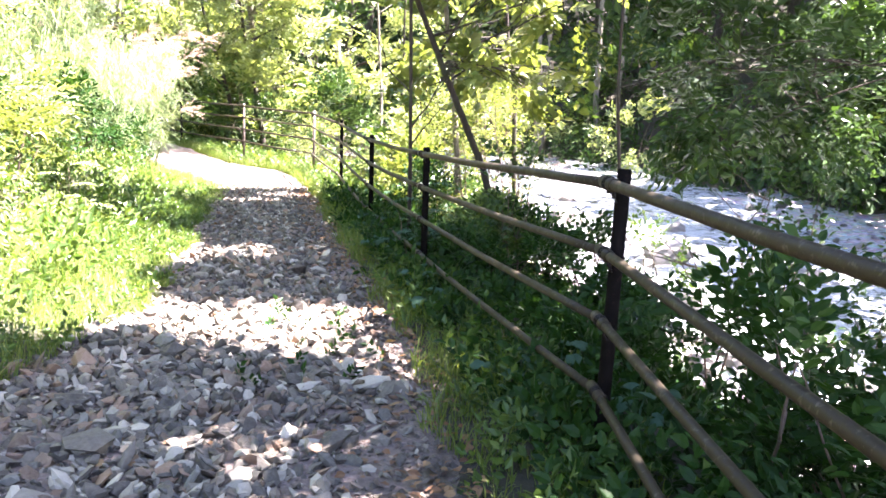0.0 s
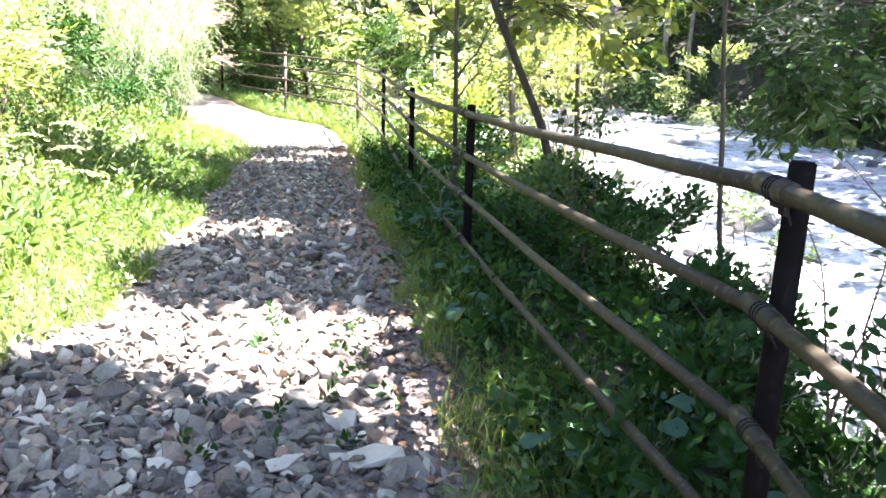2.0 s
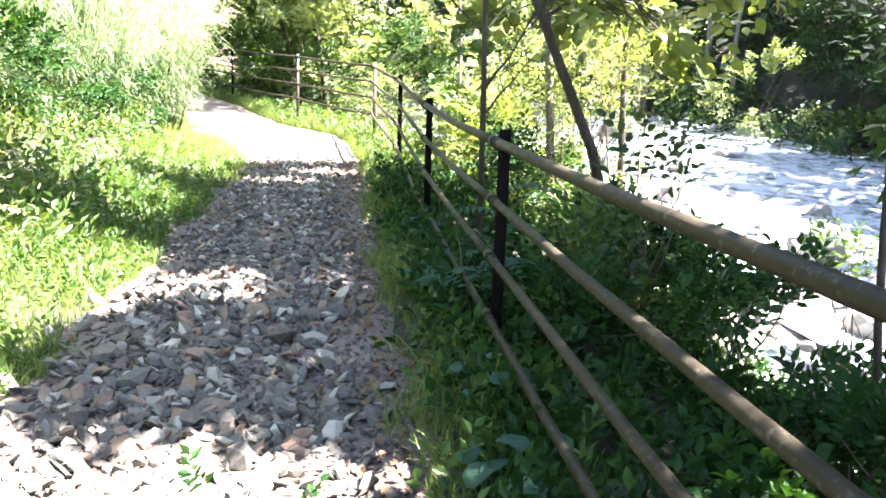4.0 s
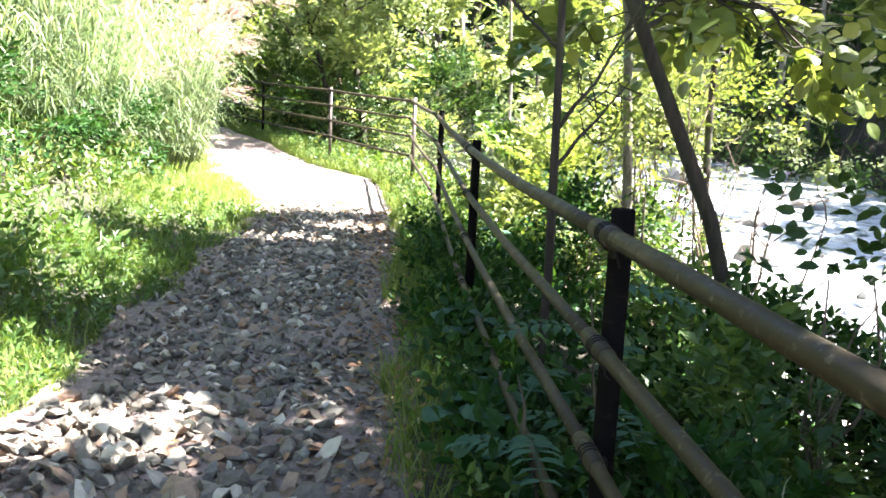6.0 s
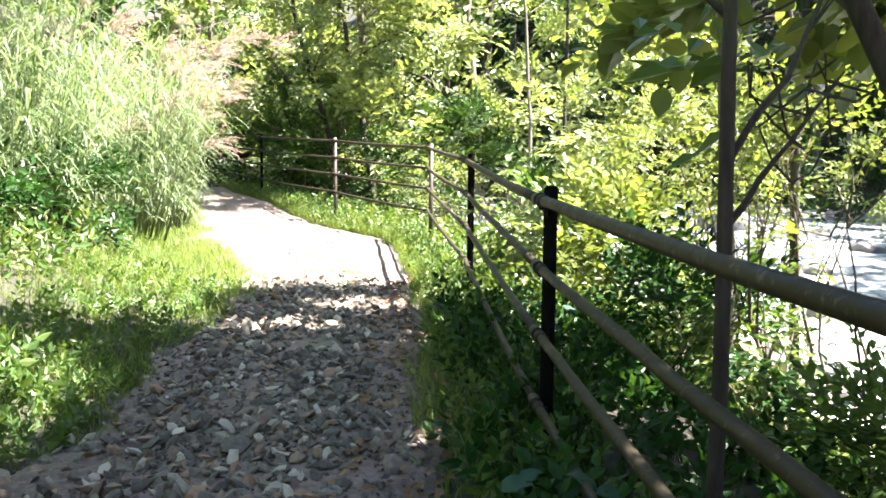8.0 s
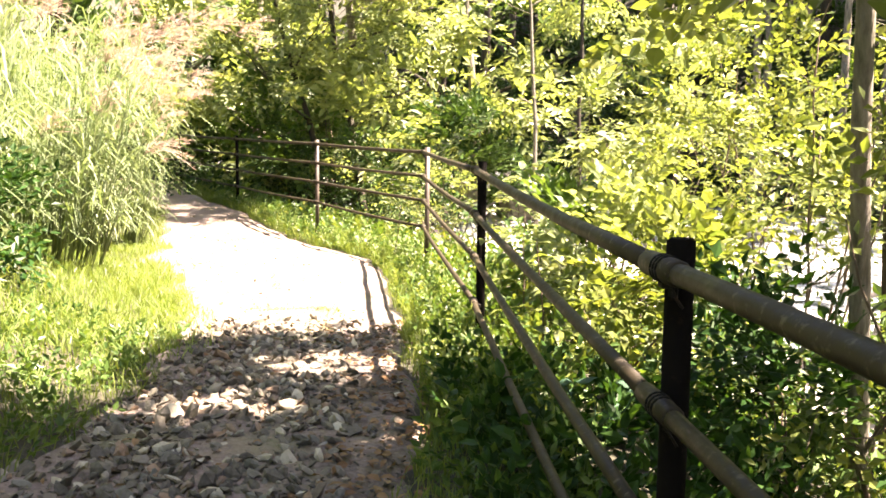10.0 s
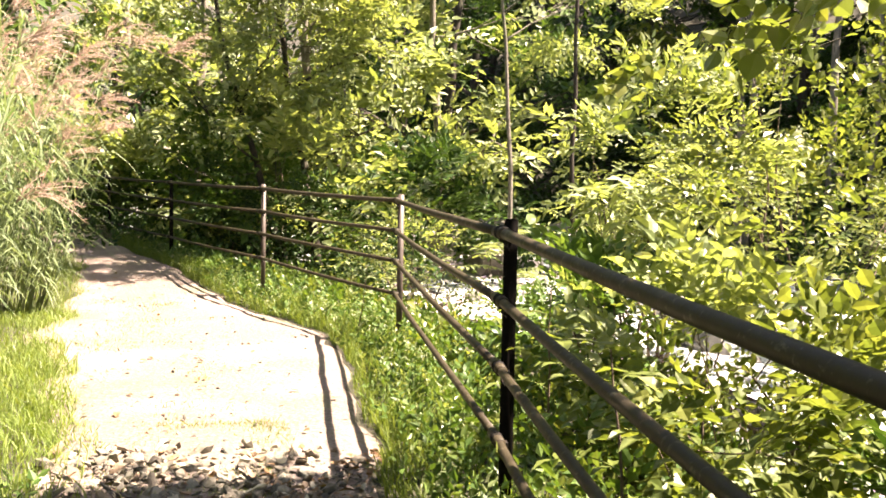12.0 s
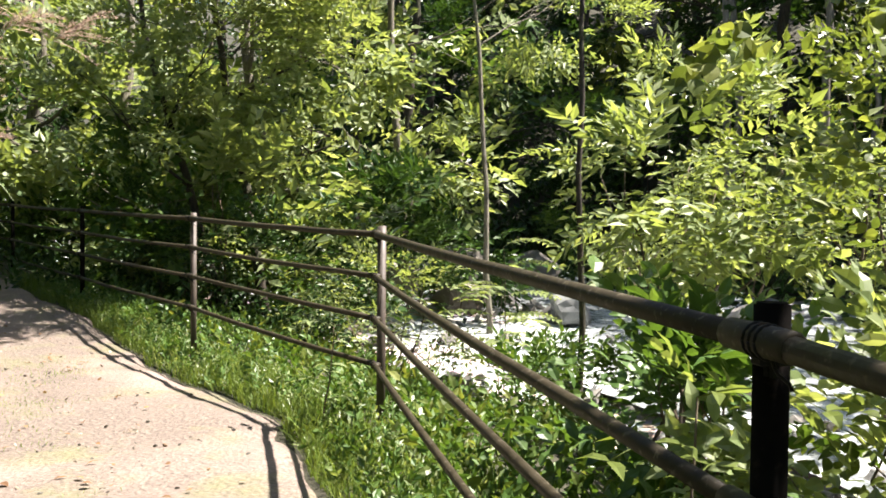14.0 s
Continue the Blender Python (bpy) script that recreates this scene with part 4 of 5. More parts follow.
def plume_grass(x, y, h, n, plumes, lean=(0.16, -0.08), spread=0.5):
    ob = thing("plume_grass", (x, y, gz(x, y) - 0.02), "tall pale reed grass with pinkish feathery plumes" if plumes else "tall clump of pale arching reed grass", "grass", "plume grass beside the path")
    m = n // 9
    a = rng.uniform(0, 2 * np.pi, m)
    r = spread * np.sqrt(rng.uniform(0, 1, m))
    at = np.stack([np.cos(a) * r, np.sin(a) * r, np.zeros(m)], 1)
    hh = h * rng.uniform(0.55, 1.0, m)
    tip = at * 1.5 + np.array([0, 0, 1.0]) * hh[:, None] + np.array([lean[0], lean[1], 0]) * hh[:, None] + rng.normal(0, 0.08, (m, 3))
    canes = [tube(wander(p, q, 5, 0.012), (0.006, 0.005, 0.004, 0.003, 0.002), 5) for p, q in zip(at, tip)]
    tagged(child("canes", mesh_np("canes", *joined(canes), REED, True), ob), kind="stuff")
    i = rng.integers(0, m, n)
    t = rng.uniform(0.12, 0.98, n)[:, None]
    start = at[i] + (tip[i] - at[i]) * t
    out = np.stack([rng.normal(0, 1, n), rng.normal(0, 1, n), np.zeros(n)], 1) + np.array([lean[0], lean[1], 0]) * 2
    tagged(child("blades", mesh_np("blades", *arching(start, out, rng.uniform(0.3, 0.85, n), rng.uniform(0.008, 0.02, n)), REED), ob), kind="stuff")
    for k in range(plumes):
        b = at[rng.integers(0, m)]
        ph = h * rng.uniform(0.5, 1.05)
        o = np.array([lean[0] + rng.uniform(0.05, 0.85), lean[1] + rng.normal(-0.15, 0.3), 0]) * ph * 0.6
        line = np.stack([b, b + (0, 0, ph * 0.5) + o * 0.2, b + (0, 0, ph * 0.85) + o * 0.6, b + (0, 0, ph) + o], 0)
        stalk = child("plume_stalk", mesh_np("plume_stalk", *tube(line, (0.005, 0.004, 0.003, 0.002), 5), REED, True), ob)
        d = unit(line[3] - line[2] + np.array([lean[0], lean[1], 0]) * 0.3)
        threads, hair_at, hair_dir = [], [], []
        for q in range(int(rng.integers(11, 17))):
            s0 = line[3] + d * rng.uniform(-0.16, 0.05)
            away = unit(d + rng.normal(0, 0.3, 3))
            n = rng.uniform(0.2, 0.42)
            t = np.linspace(0, 1, 5)[:, None]
            arc = s0 + away * n * t - np.array([0, 0, 0.35]) * n * t * t
            threads.append(tube(arc, np.linspace(0.0028, 0.0012, 5), 4))
            u = rng.uniform(0.1, 1, 30)
            hair_at.append(np.stack([np.interp(u, t[:, 0], arc[:, c]) for c in range(3)], 1))
            hair_dir.append(unit(away * 1.0 + rng.normal(0, 0.55, (30, 3))))
        hair_at, hair_dir = np.concatenate(hair_at), np.concatenate(hair_dir)
        q = len(hair_at)
        child("plume", mesh_np("plume", *leaves(hair_at, hair_dir, unit(rng.normal(size=(q, 3))), rng.uniform(0.02, 0.05, q), np.full(q, 0.004)), PLUME), stalk, "pinkish feathery seed plume")
        child("plume_branches", mesh_np("plume_branches", *joined(threads), PLUME, True), stalk)
    return ob


for x, y, h, n, p in [(-2.15, 16.0, 2.0, 520, 4), (-2.6, 17.6, 2.5, 620, 8), (-2.75, 19.3, 2.6, 560, 9), (-3.3, 15.2, 2.6, 560, 0), (-3.6, 17.2, 2.9, 560, 4), (-3.9, 20.4, 2.5, 480, 6), (-2.5, 14.3, 1.7, 420, 0), (-4.3, 19.0, 2.9, 480, 3), (-4.3, 13.8, 2.6, 420, 0), (-4.9, 21.6, 2.3, 380, 3), (-3.0, 12.4, 1.9, 320, 0)]:
    plume_grass(x, y, h, int(n * 1.5), p * 2)


# ---- ground cover ----
def scatter(n, y0, y1, near, far, bias=1.0):
    """Points on the ground between two offsets from an edge line x(y)."""
    y = rng.uniform(y0, y1, n)
    t = rng.uniform(0, 1, n) ** bias
    x = near(y) + (far(y) - near(y)) * t
    return np.stack([x, y, land(x, y)], 1)


def left_edge(y):
    return path_edges(y)[0]


def right_edge(y):
    return path_edges(y)[1]


def grass_stuff(name, label, at, low, high, width, mat=GRASS):
    n = len(at)
    keep = 0.5 + 0.5 * wave(at[:, 0] * 2.3, at[:, 1] * 2.3, 1.0) + rng.uniform(-0.4, 0.4, n) > 0.22
    at = at[keep]
    n = len(at)
    h = rng.uniform(low, high, n) * (0.6 + 0.5 * (0.5 + 0.5 * wave(at[:, 0], at[:, 1], 2.2)))
    lean = rng.normal(0, 0.45, (n, 3)) * h[:, None]
    lean[:, 2] = -abs(lean[:, 2]) * 0.4
    return tagged(new(name, mesh_np(name, *blades(at, h, lean, rng.uniform(0.6, 1.4, n) * width), mat)), label, "grass", kind="stuff")


grass_stuff("verge_grass", "green grass verge along the path edge", scatter(30000, 1.0, 24.5, lambda y: left_edge(y) + 0.12, lambda y: left_edge(y) - 1.3, 1.3), 0.05, 0.2, 0.005)
# paler blades imitate verge grass made bright by the sun
grass_stuff("sunlit_grass", "verge grass beside the path, paled to look sunlit", scatter(9000, 5.6, 9.4, lambda y: left_edge(y) + 0.1, lambda y: left_edge(y) - 1.2, 1.1), 0.04, 0.15, 0.005, GRASS_SUN)
grass_stuff("sunlit_grass", "grass spreading from the verge onto the path, paled to look sunlit", scatter(14000, 13.4, 19.5, lambda y: left_edge(y) + 0.25, lambda y: left_edge(y) - 1.2, 1.2), 0.03, 0.17, 0.006, GRASS_SUN)
grass_stuff("verge_grass", "green grass and weeds under the fence", scatter(26000, 1.0, 25.0, lambda y: right_edge(y) + np.where(y > 11.5, -0.02, -0.10) - 0.12 * np.sin(y * 2.3) * np.sin(y * 5.1 + 1) * (y < 11.5), lambda y: fence_x(y) + 0.15, 1.1), 0.05, 0.24, 0.0055)
grass_stuff("verge_grass", "long sunlit grass between path and fence", scatter(20000, 12.8, 25.0, lambda y: right_edge(y) - 0.02, lambda y: fence_x(y) + 0.5, 0.9), 0.04, 0.16, 0.0055)
grass_stuff("path_tufts", "thin yellow-green grass growing in the path", np.concatenate([scatter(11000, 13.9, 15.1, lambda y: left_edge(y), lambda y: right_edge(y) - 0.45), scatter(9000, 15.0, 20.5, left_edge, lambda y: left_edge(y) + 1.3, 1.6), scatter(350, 3, 6.5, lambda y: left_edge(y) + 0.7, lambda y: right_edge(y) - 0.5)]), 0.015, 0.06, 0.004)


def weed_stuff(name, label, at, length, leaf, mat, per=8, slim=0.5, fine=False):
    n = len(at)
    out = np.stack([rng.normal(0, 0.5, n), rng.normal(0, 0.5, n), np.ones(n)], 1)
    v, f = sprays(at, out, per, length, leaf, slim, fine, 0.4, 0.1)
    return tagged(new(name, mesh_np(name, v, f, mat)), label, "weeds", kind="stuff")


# slope weeds have the shade put into their leaf colour
weed_stuff("undergrowth", "dense leafy weeds below the fence in green darkened for shade", scatter(3400, -1, 13.0, lambda y: fence_x(y) - 0.22, lambda y: fence_x(y) + 3.2, 1.3), 0.3, 0.075, LEAF_WEED_SHADE, fine=True)
# beyond the shade the weeds get plain green instead of the darkened one
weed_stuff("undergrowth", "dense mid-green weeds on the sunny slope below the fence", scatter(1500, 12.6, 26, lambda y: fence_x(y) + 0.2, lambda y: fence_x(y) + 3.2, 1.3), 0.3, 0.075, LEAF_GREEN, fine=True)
weed_stuff("undergrowth", "mid-green leafy weeds under the fence", scatter(750, 1, 13, lambda y: right_edge(y) + 0.02, lambda y: fence_x(y) + 0.2, 1.0), 0.2, 0.06, LEAF_GREEN)
weed_stuff("undergrowth", "sunlit yellow-green weeds below the fence", scatter(380, 12.5, 22, lambda y: fence_x(y) + 0.2, lambda y: fence_x(y) + 2.6, 1.2), 0.34, 0.085, LEAF_YELLOW, fine=True)
weed_stuff("undergrowth", "small leafy weeds in the grass verge", scatter(800, 2, 11.5, lambda y: left_edge(y) + 0.06, lambda y: left_edge(y) - 0.8, 1.1), 0.17, 0.048, LEAF_GREEN)
weed_stuff("path_weeds", "small weeds growing between the stones", np.stack([rng.normal(0.35, 0.16, 18), rng.normal(5.0, 0.45, 18), np.full(18, 0.03)], 1), 0.12, 0.05, LEAF_WEED_SHADE, 7)
weed_stuff("undergrowth", "small sunlit weeds in the verge grass", scatter(900, 12, 24, lambda y: right_edge(y) + 0.1, lambda y: fence_x(y) + 0.3), 0.2, 0.055, LEAF_GREEN)
weed_stuff("undergrowth", "small pale green weeds in the verge grass", scatter(420, 12, 24, lambda y: right_edge(y) + 0.08, lambda y: fence_x(y) + 0.3), 0.17, 0.045, LEAF_PALE_SUN)
weed_stuff("undergrowth", "leafy weeds on the bank above the verge", scatter(3000, 0, 26, lambda y: left_edge(y) - np.where(y > 11.5, 1.15, 0.45), lambda y: left_edge(y) - 4.5, 1.2), 0.36, 0.085, LEAF_GREEN)
weed_stuff("undergrowth", "leafy weeds on the bank in pale, sun-brightened green", scatter(1800, 2, 24, lambda y: left_edge(y) - np.where(y > 11.5, 1.1, 0.6), lambda y: left_edge(y) - 3.5, 1.0), 0.4, 0.075, LEAF_PALE_SUN, slim=0.35)
weed_stuff("undergrowth", "low woodland plants on the far bank", scatter(4800, -5, 60, lambda y: fence_x(y) + 13.3, lambda y: fence_x(y) + 29, 1.0), 0.8, 0.26, LEAF_SHADE, 6)
weed_stuff("undergrowth", "low woodland plants at the bend", scatter(2600, 24, 46, lambda y: fence_x(y) - 9, lambda y: fence_x(y) + 3.4, 1.0), 0.5, 0.12, LEAF_SHADE)
weed_stuff("undergrowth", "low green weeds in the shaded grass verge", scatter(750, 8.0, 14.2, lambda y: left_edge(y) + 0.02, lambda y: left_edge(y) - 1.0, 1.1), 0.15, 0.05, LEAF_GREEN)


# ---- plants that stand out ----
def broad_plant(x, y, n, size, label, mat=LEAF_WEED_SHADE, tall=0.25):
    """Round soft leaves on stalks."""
    ob = thing("broadleaf_plant", (x, y, gz(x, y)), label, "plant", "broad-leaved plants")
    for k in range(n):
        a = k * 2.4 + rng.uniform(-0.3, 0.3)
        r = rng.uniform(0.04, 0.2)
        h = tall * rng.uniform(0.6, 1.2)
        c = np.array([math.cos(a) * r, math.sin(a) * r, h])
        stalk = child("stalk", mesh_np("stalk", *tube(wander((0, 0, -0.03), c, 5, 0.008), np.linspace(0.006, 0.004, 5), 5), mat, True), ob)
        m = 16
        t = np.linspace(0, 2 * np.pi, m, endpoint=False) + 0.2
        q = size * rng.uniform(0.7, 1.15) * (1 - 0.45 * np.exp(-((t - np.pi) / 0.35) ** 2)) * (1 + 0.05 * np.sin(t * 7))
        lx, ly = np.cos(t) * q * 0.5, np.sin(t) * q * 0.5
        rim = np.stack([lx, ly, 0.10 * q * np.sin(2 * t + k) - 0.06 * q], 1)
        mid = np.stack([lx * 0.5, ly * 0.5, np.full(m, 0.012)], 1)
        v = np.concatenate([[(0, 0, -0.008)], mid, rim])
        i = np.arange(m)
        j = (i + 1) % m
        f = np.concatenate([np.stack([np.zeros(m, int), 1 + i, 1 + j], 1), np.stack([1 + i, 1 + m + i, 1 + m + j], 1), np.stack([1 + i, 1 + m + j, 1 + j], 1)])
        rot = np.array((Matrix.Rotation(a, 3, "Z") @ Matrix.Rotation(rng.uniform(0.1, 0.5), 3, "Y")))
        child("leaf", mesh_np("leaf", v @ rot.T + c, f, mat, True), stalk)
    return ob


for x, y, n, size in ((1.2, 5.7, 7, 0.11), (1.3, 6.4, 7, 0.08), (1.2, 9.35, 8, 0.10), (1.2, 8.25, 7, 0.14), (1.3, 7.75, 6, 0.11), (1.55, 8.4, 6, 0.09), (1.6, 4.4, 7, 0.09), (1.7, 3.6, 7, 0.1), (1.25, 4.2, 6, 0.07), (1.7, 12.2, 7, 0.09)):
    broad_plant(x, y, n, size, "low plant with soft rounded blue-green leaves under the fence", LEAF_BLUE, 0.2)


def pinnate_sapling(x, y, h, n, label, mat, leaflet=0.09, reach=0.5, pairs=8):
    """A stem with feathered leaves, leaflets in pairs."""
    ob = thing("sapling", (x, y, gz(x, y)), label, "plant", "saplings")
    stem = wander((0, 0, -0.05), (rng.normal(0, 0.05), rng.normal(0, 0.05), h), 7, 0.01)
    child("stem", mesh_np("stem", *tube(stem, np.linspace(0.008, 0.003, 7), 6), TWIG, True), ob)
    for k in range(n):
        a = k * 2.4 + rng.uniform(-0.3, 0.3)
        s = stem[min(6, 2 + int(5 * k / n))]
        d = np.array([math.cos(a), math.sin(a), 0.5])
        L = reach * rng.uniform(0.7, 1.1)
        t = np.linspace(0, 1, 7)[:, None]
        line = s + d * t * L - np.array([0, 0, 0.5]) * (t * t) * L
        side = unit(np.cross(d, (0, 0, 1.0)))
        tt = np.repeat(np.linspace(0.15, 1, pairs), 2)
        at = np.stack([np.interp(tt, t[:, 0], line[:, c]) for c in range(3)], 1)
        sg = np.tile([1.0, -1.0], pairs)[:, None]
        ln = leaflet * (0.6 + 0.6 * np.sin(tt * 2.6)) * rng.uniform(0.85, 1.1, len(tt))
        lv, lf = leaves(at, side * sg + d * 0.35 - np.array([0, 0, 0.15]), np.tile((0, 0, 1.0), (len(tt), 1)) + rng.normal(0, 0.15, (len(tt), 3)), ln, ln * 0.36, True)
        leafstalk = child("leaf_stalk", mesh_np("leaf_stalk", *tube(line, np.linspace(0.003, 0.0015, 7), 5), mat, True), ob)
        for q in range(len(tt)):
            child("leaflet", mesh_np("leaflet", lv[q * 7:q * 7 + 7], lf[:6], mat), leafstalk)
    return ob


pinnate_sapling(1.38, 7.6, 0.5, 4, "feathery blue-green sapling growing through the fence", LEAF_BLUE, 0.07, 0.3)
pinnate_sapling(1.62, 7.9, 0.7, 6, "feathery blue-green sapling behind the fence", LEAF_BLUE, 0.08, 0.35)
pinnate_sapling(2.7, 21.3, 1.5, 9, "feathery pale green sapling above the stream", LEAF_PALE_SUN, 0.16, 0.8, 10)
pinnate_sapling(3.0, 22.2, 1.7, 9, "feathery pale green sapling above the stream", LEAF_PALE_SUN, 0.16, 0.8, 10)
pinnate_sapling(0.80, 17.85, 0.62, 5, "small sunlit sapling with paired leaves before the fence", LEAF_PALE_SUN, 0.09, 0.26, 3)
pinnate_sapling(1.65, 13.2, 0.75, 5, "young sapling with light yellow-green leaves", LEAF_YELLOW, 0.13, 0.3, 3)
pinnate_sapling(1.75, 14.9, 0.8, 6, "young sapling with light yellow-green leaves", LEAF_YELLOW, 0.14, 0.32, 3)
pinnate_sapling(-1.55, 8.6, 0.5, 6, "small fern-like plant at the verge", LEAF_PALE_SUN, 0.07, 0.35, 9)


def bare_shrub(x, y, h, n, spread, label, lean=(0, 0)):
    ob = thing("bare_shrub", (x, y, gz(x, y)), label, "shrub", "bare shrubs")
    for k in range(n):
        a = k * 2.4
        e = np.array([math.cos(a) * spread * rng.uniform(0.4, 1) + lean[0], math.sin(a) * spread * rng.uniform(0.4, 1) + lean[1], h * rng.uniform(0.7, 1)])
        main = wander((rng.normal(0, 0.05), rng.normal(0, 0.05), -0.1), e, 8, 0.03)
        pieces = [tube(main, np.linspace(0.013, 0.004, 8), 6)]
        for q in range(4):
            s = main[rng.integers(3, 8)]
            pieces.append(tube(wander(s, s + np.array([rng.normal(0, 0.22), rng.normal(0, 0.22), rng.uniform(0.1, 0.4)]), 5, 0.02), np.linspace(0.006, 0.002, 5), 5))
        child("stem", mesh_np("stem", *joined(pieces), TWIG, True), ob)
    return ob


bare_shrub(3.2, 10.9, 1.7, 6, 0.6, "leafless dark twiggy shrub on the slope")
bare_shrub(3.7, 9.4, 1.5, 5, 0.5, "leafless dark twiggy shrub by the stream")
bare_shrub(3.4, 6.0, 1.9, 3, 0.35, "thin dark leafless stems by the stream")
bare_shrub(3.9, 14.9, 3.3, 5, 0.5, "grey leafless branches above the shrubs", (0.2, -0.4))

# ---- stones ----
ICO = bmesh.new()
bmesh.ops.create_icosphere(ICO, subdivisions=1, radius=1.0)
ICO_V = np.array([v.co[:] for v in ICO.verts])
ICO_F = np.array([[v.index for v in f.verts] for f in ICO.faces])
ICO.free()
bigger = bmesh.new()
bmesh.ops.create_icosphere(bigger, subdivisions=3, radius=1.0)
OCTA_V = np.array([(1, 0, 0), (-1, 0, 0), (0, 1, 0), (0, -1, 0), (0, 0, 1), (0, 0, -1)], float)
OCTA_F = np.array([(0, 2, 4), (2, 1, 4), (1, 3, 4), (3, 0, 4), (2, 0, 5), (1, 2, 5), (3, 1, 5), (0, 3, 5)])
BIG_V = np.array([v.co[:] for v in bigger.verts])
BIG_F = np.array([[v.index for v in f.verts] for f in bigger.faces])
bigger.free()


def chipped(base, cuts, depth):
    """A ball cut by random planes: an angular stone."""
    v = base.copy()
    for _ in range(cuts):
        n = unit(rng.normal(size=3))
        o = rng.uniform(depth, 0.95)
        over = v @ n - o
        v -= np.where(over > 0, over, 0)[:, None] * n
    return v * (1 + rng.normal(0, 0.05, (len(v), 1)))


SHAPES = [chipped(ICO_V, 8, 0.3) * (1.0, rng.uniform(0.5, 0.9), rng.uniform(0.28, 0.7)) for _ in range(24)]


CHIPS = [OCTA_V * (1 + rng.normal(0, 0.22, (6, 1))) * (1.0, rng.uniform(0.5, 0.95), rng.uniform(0.3, 0.7)) for _ in range(24)]


def stone_rest(name, label, xy, size, mat, sink=0.3, lift=0.026, shapes=SHAPES, faces=ICO_F):
    """Many small stones as one mesh."""
    n = len(xy)
    k = rng.integers(0, len(shapes), n)
    a = rng.uniform(0, 6.283, n)
    base = np.stack(shapes)[k] * np.asarray(size)[:, None, None]
    tilt = rng.normal(0, 0.42, (n, 2))
    z = base[..., 2] + base[..., 0] * tilt[:, :1] + base[..., 1] * tilt[:, 1:]
    x = base[..., 0] * np.cos(a)[:, None] - base[..., 1] * np.sin(a)[:, None]
    y = base[..., 0] * np.sin(a)[:, None] + base[..., 1] * np.cos(a)[:, None]
    v = np.stack([x + xy[:, :1], y + xy[:, 1:2], z + (land(xy[:, 0], xy[:, 1]) + lift + np.asarray(size) * (0.45 - sink))[:, None]], -1)
    f = faces[None] + (np.arange(n) * base.shape[1])[:, None, None]
    return mesh_np(name, v.reshape(-1, 3), f.reshape(-1, 3), mat)


def path_xy(n, y0, y1, spread=0.34):
    y = rng.uniform(y0, y1, n)
    lo, hi = path_edges(y)
    t = rng.normal(0.5, spread, n)
    t = np.where((t < 0.02) | (t > 0.93), rng.uniform(0.1, 0.88, n), t)
    t = np.where((t > 0.8) & (rng.uniform(0, 1, n) < 0.72), rng.uniform(0.12, 0.78, n), t)
    return np.stack([lo + (hi - lo) * t, y], 1)


xy = np.concatenate([path_xy(9600, 1.0, 14.6, 0.28), path_xy(4500, 1.6, 6.6, 0.5)])
gravel = tagged(new("gravel", stone_rest("gravel", "", xy, 0.012 + np.where(xy[:, 1] < 8.5, 0.052, 0.038) * rng.uniform(0, 1, len(xy)) ** 1.9, STONE, 0.15)), "loose grey and buff gravel lying on the path", "gravel", kind="stuff")
yp = np.concatenate([rng.uniform(1.0, 14.4, 10000), rng.uniform(1.6, 7.0, 7000)])
ep, fp = path_edges(yp)
xy = np.stack([ep + (fp - ep) * rng.uniform(0.05, 0.96, len(yp)), yp], 1)
tagged(new("gravel", stone_rest("gravel", "", xy, 0.007 + 0.018 * rng.uniform(0, 1, len(xy)) ** 1.6, GRIT, shapes=CHIPS, faces=OCTA_F)), "fine dark brown and grey grit on the path", "gravel", kind="stuff")
xy = path_xy(420, 14.5, 21.5)
tagged(new("gravel", stone_rest("gravel", "", xy, 0.006 + 0.016 * rng.uniform(0, 1, len(xy)) ** 2, STONE)), "scattered pebbles on the sunny dirt path", "gravel", kind="stuff")
yy = rng.uniform(-4, 60, 3200)
kk = np.searchsorted(wy, yy).clip(0, len(wy) - 1)
dd = 3.2 + 9.0 * rng.uniform(0, 1, len(yy)) ** 1.3
xy = np.stack([fence_x(yy) + tang[kk, 1] * dd, yy - tang[kk, 0] * dd], 1)
tagged(new("river_cobbles", stone_rest("river_cobbles", "", xy, 0.05 + 0.2 * rng.uniform(0, 1, len(xy)) ** 2.5, BOULDER)), "pale rounded cobbles in the stream bed", "cobbles", kind="stuff")
xy = path_xy(350, 1, 22, 0.5)
ye = rng.uniform(1.2, 14.5, 1100)
xy = np.concatenate([xy, np.stack([path_edges(ye)[1] - np.abs(rng.normal(0, 0.24, len(ye))), ye], 1)])
n = len(xy)
v, f = leaves(np.column_stack([xy, land(xy[:, 0], xy[:, 1]) + 0.045]), np.column_stack([rng.normal(size=(n, 2)), np.zeros(n)]), np.tile((0, 0, 1.0), (n, 1)) + rng.normal(0, 0.3, (n, 3)), rng.uniform(0.025, 0.07, n), rng.uniform(0.015, 0.042, n), True)
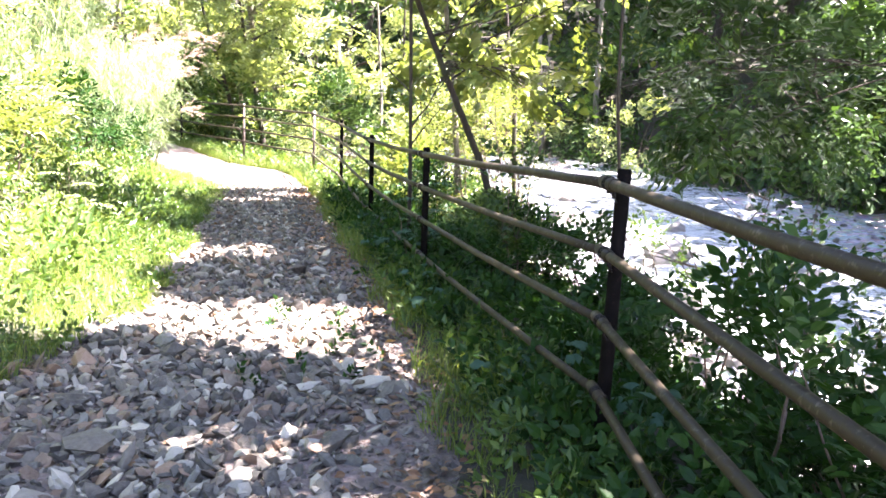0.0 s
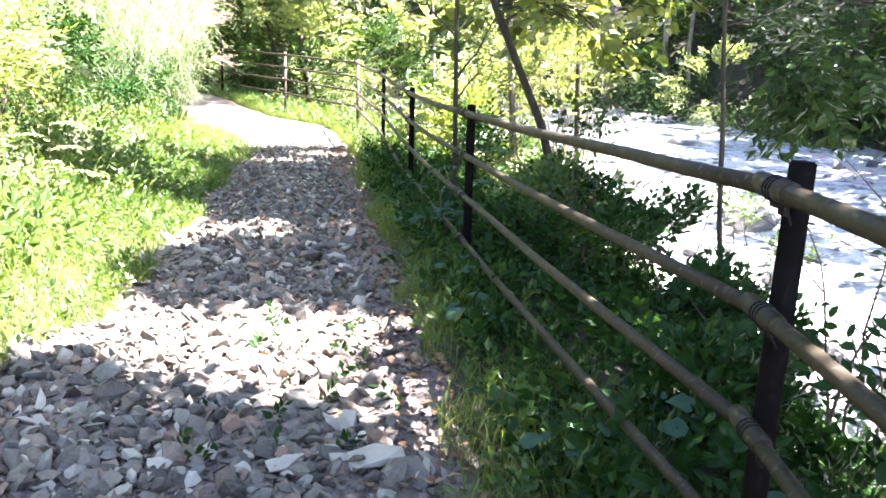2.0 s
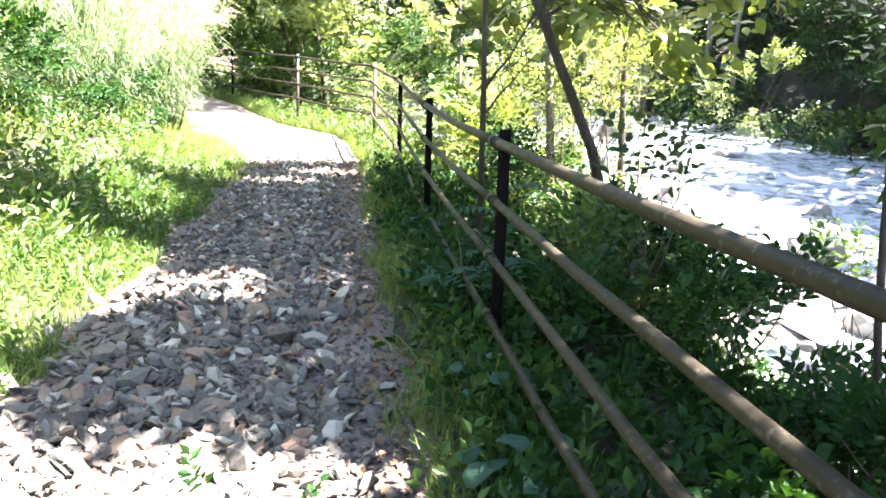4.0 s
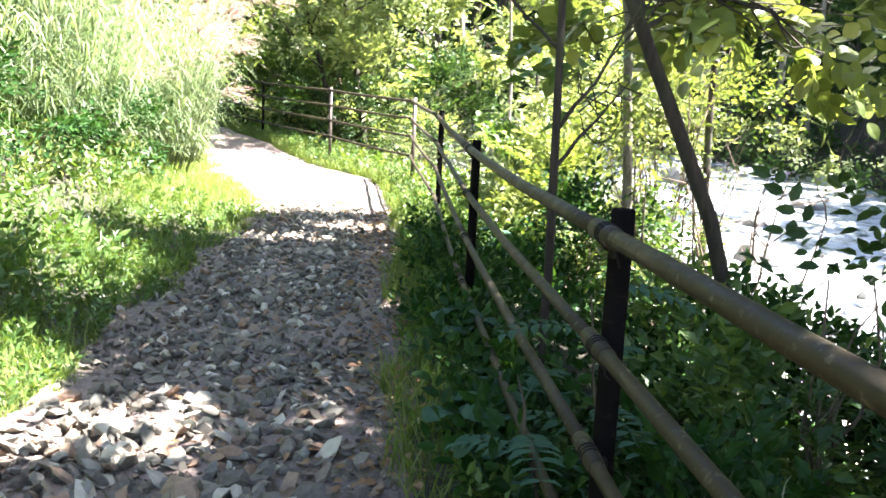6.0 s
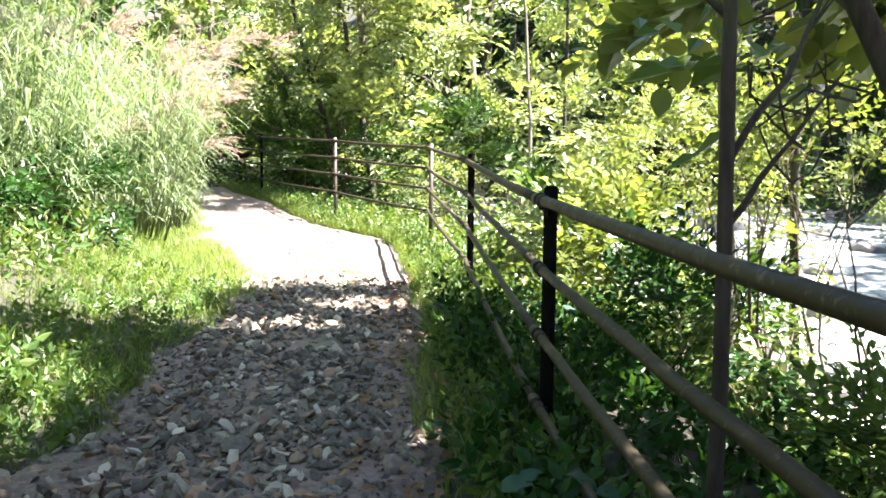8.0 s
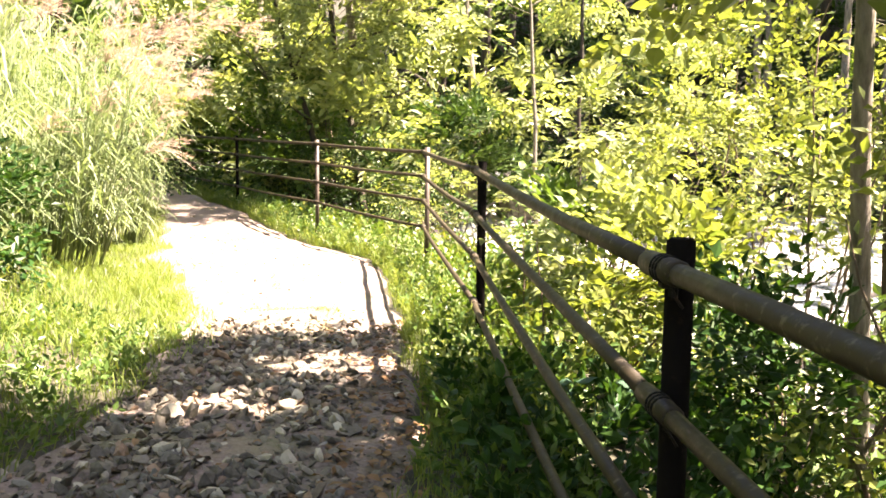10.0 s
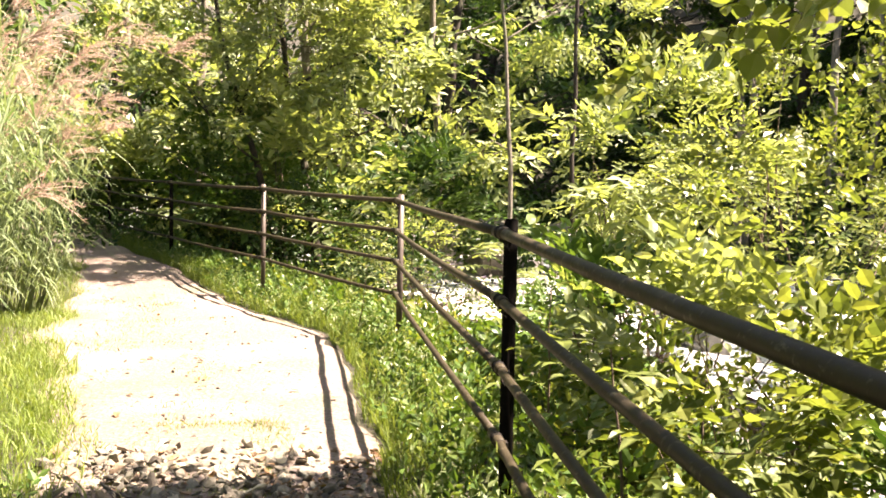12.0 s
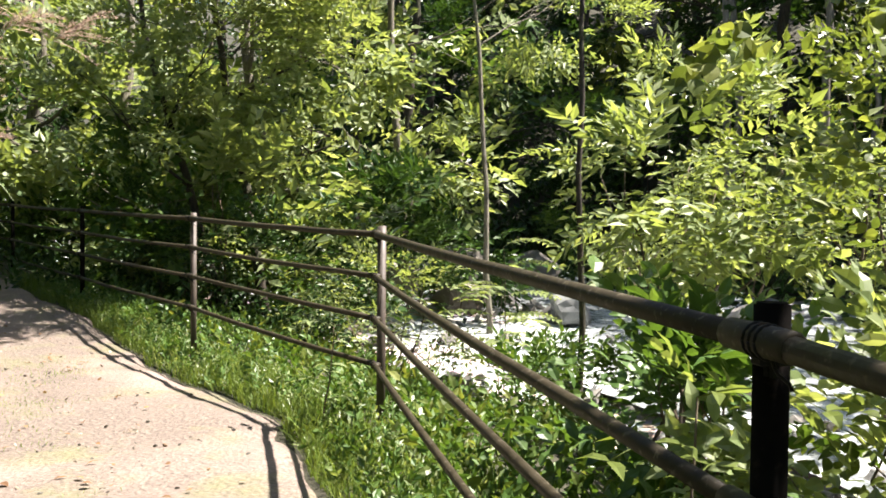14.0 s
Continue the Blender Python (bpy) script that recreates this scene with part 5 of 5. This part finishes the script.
tagged(new("leaf_litter", mesh_np("leaf_litter", v, f, DEAD)), "dry brown fallen leaves on the path", "leaves", kind="stuff")


def boulder(x, y, r, flat=0.7):
    v = chipped(BIG_V, 14, 0.5) * (r, r * rng.uniform(0.7, 1.0), r * flat)
    ob = new("boulder", mesh_np("boulder", v, BIG_F, BOULDER))
    ob.matrix_basis = Matrix.Translation((x, y, gz(x, y) + r * flat * 0.35)) @ Matrix.Rotation(rng.uniform(0, 6.28), 4, "Z")
    return tagged(ob, "pale grey river boulder in the stream bed", "boulder", "stream boulders")


for x, y, r in ((2.6, 29.5, 0.8), (3.3, 31.0, 1.0), (2.4, 32.5, 0.9), (4.3, 29.0, 0.7), (3.4, 27.6, 0.6), (2.0, 28.0, 0.5), (5.2, 26.5, 0.6), (6.0, 23.5, 0.6), (5.4, 21.5, 0.5), (7.4, 20.4, 0.4), (6.4, 17.8, 0.5), (8.6, 17.0, 0.35), (7.0, 14.2, 0.5), (9.0, 13.0, 0.4), (6.2, 11.6, 0.35), (8.2, 10.2, 0.3), (6.7, 8.4, 0.4), (9.2, 7.4, 0.3), (7.3, 5.6, 0.45), (9.4, 22.5, 0.45), (7.8, 25.4, 0.7), (5.8, 31.5, 0.9), (4.4, 34.0, 1.0)):
    boulder(x, y, r)

# the larger stones of the path, one by one
shared = [mesh_np("stone", q, ICO_F, STONE) for q in SHAPES]
n = 290
xy = np.concatenate([path_xy(110, 2.0, 5.2, 0.27), path_xy(100, 5.2, 9.0, 0.25), path_xy(80, 9.0, 13.3, 0.25)])
for k in range(n):
    r = 0.034 + (0.1 if xy[k, 1] < 5.0 else 0.078 if xy[k, 1] < 8.6 else 0.05) * rng.uniform() ** 2.0
    x, y = xy[k]
    ob = new("stone", shared[int(rng.integers(0, len(shared)))])
    ob.parent = path
    ob.matrix_local = Matrix.Translation((x, y, gz(x, y) + 0.03 + r * 0.15)) @ Euler((rng.normal(0, 0.33), rng.normal(0, 0.33), rng.uniform(0, 6.28))).to_matrix().to_4x4() @ Matrix.Scale(r, 4)
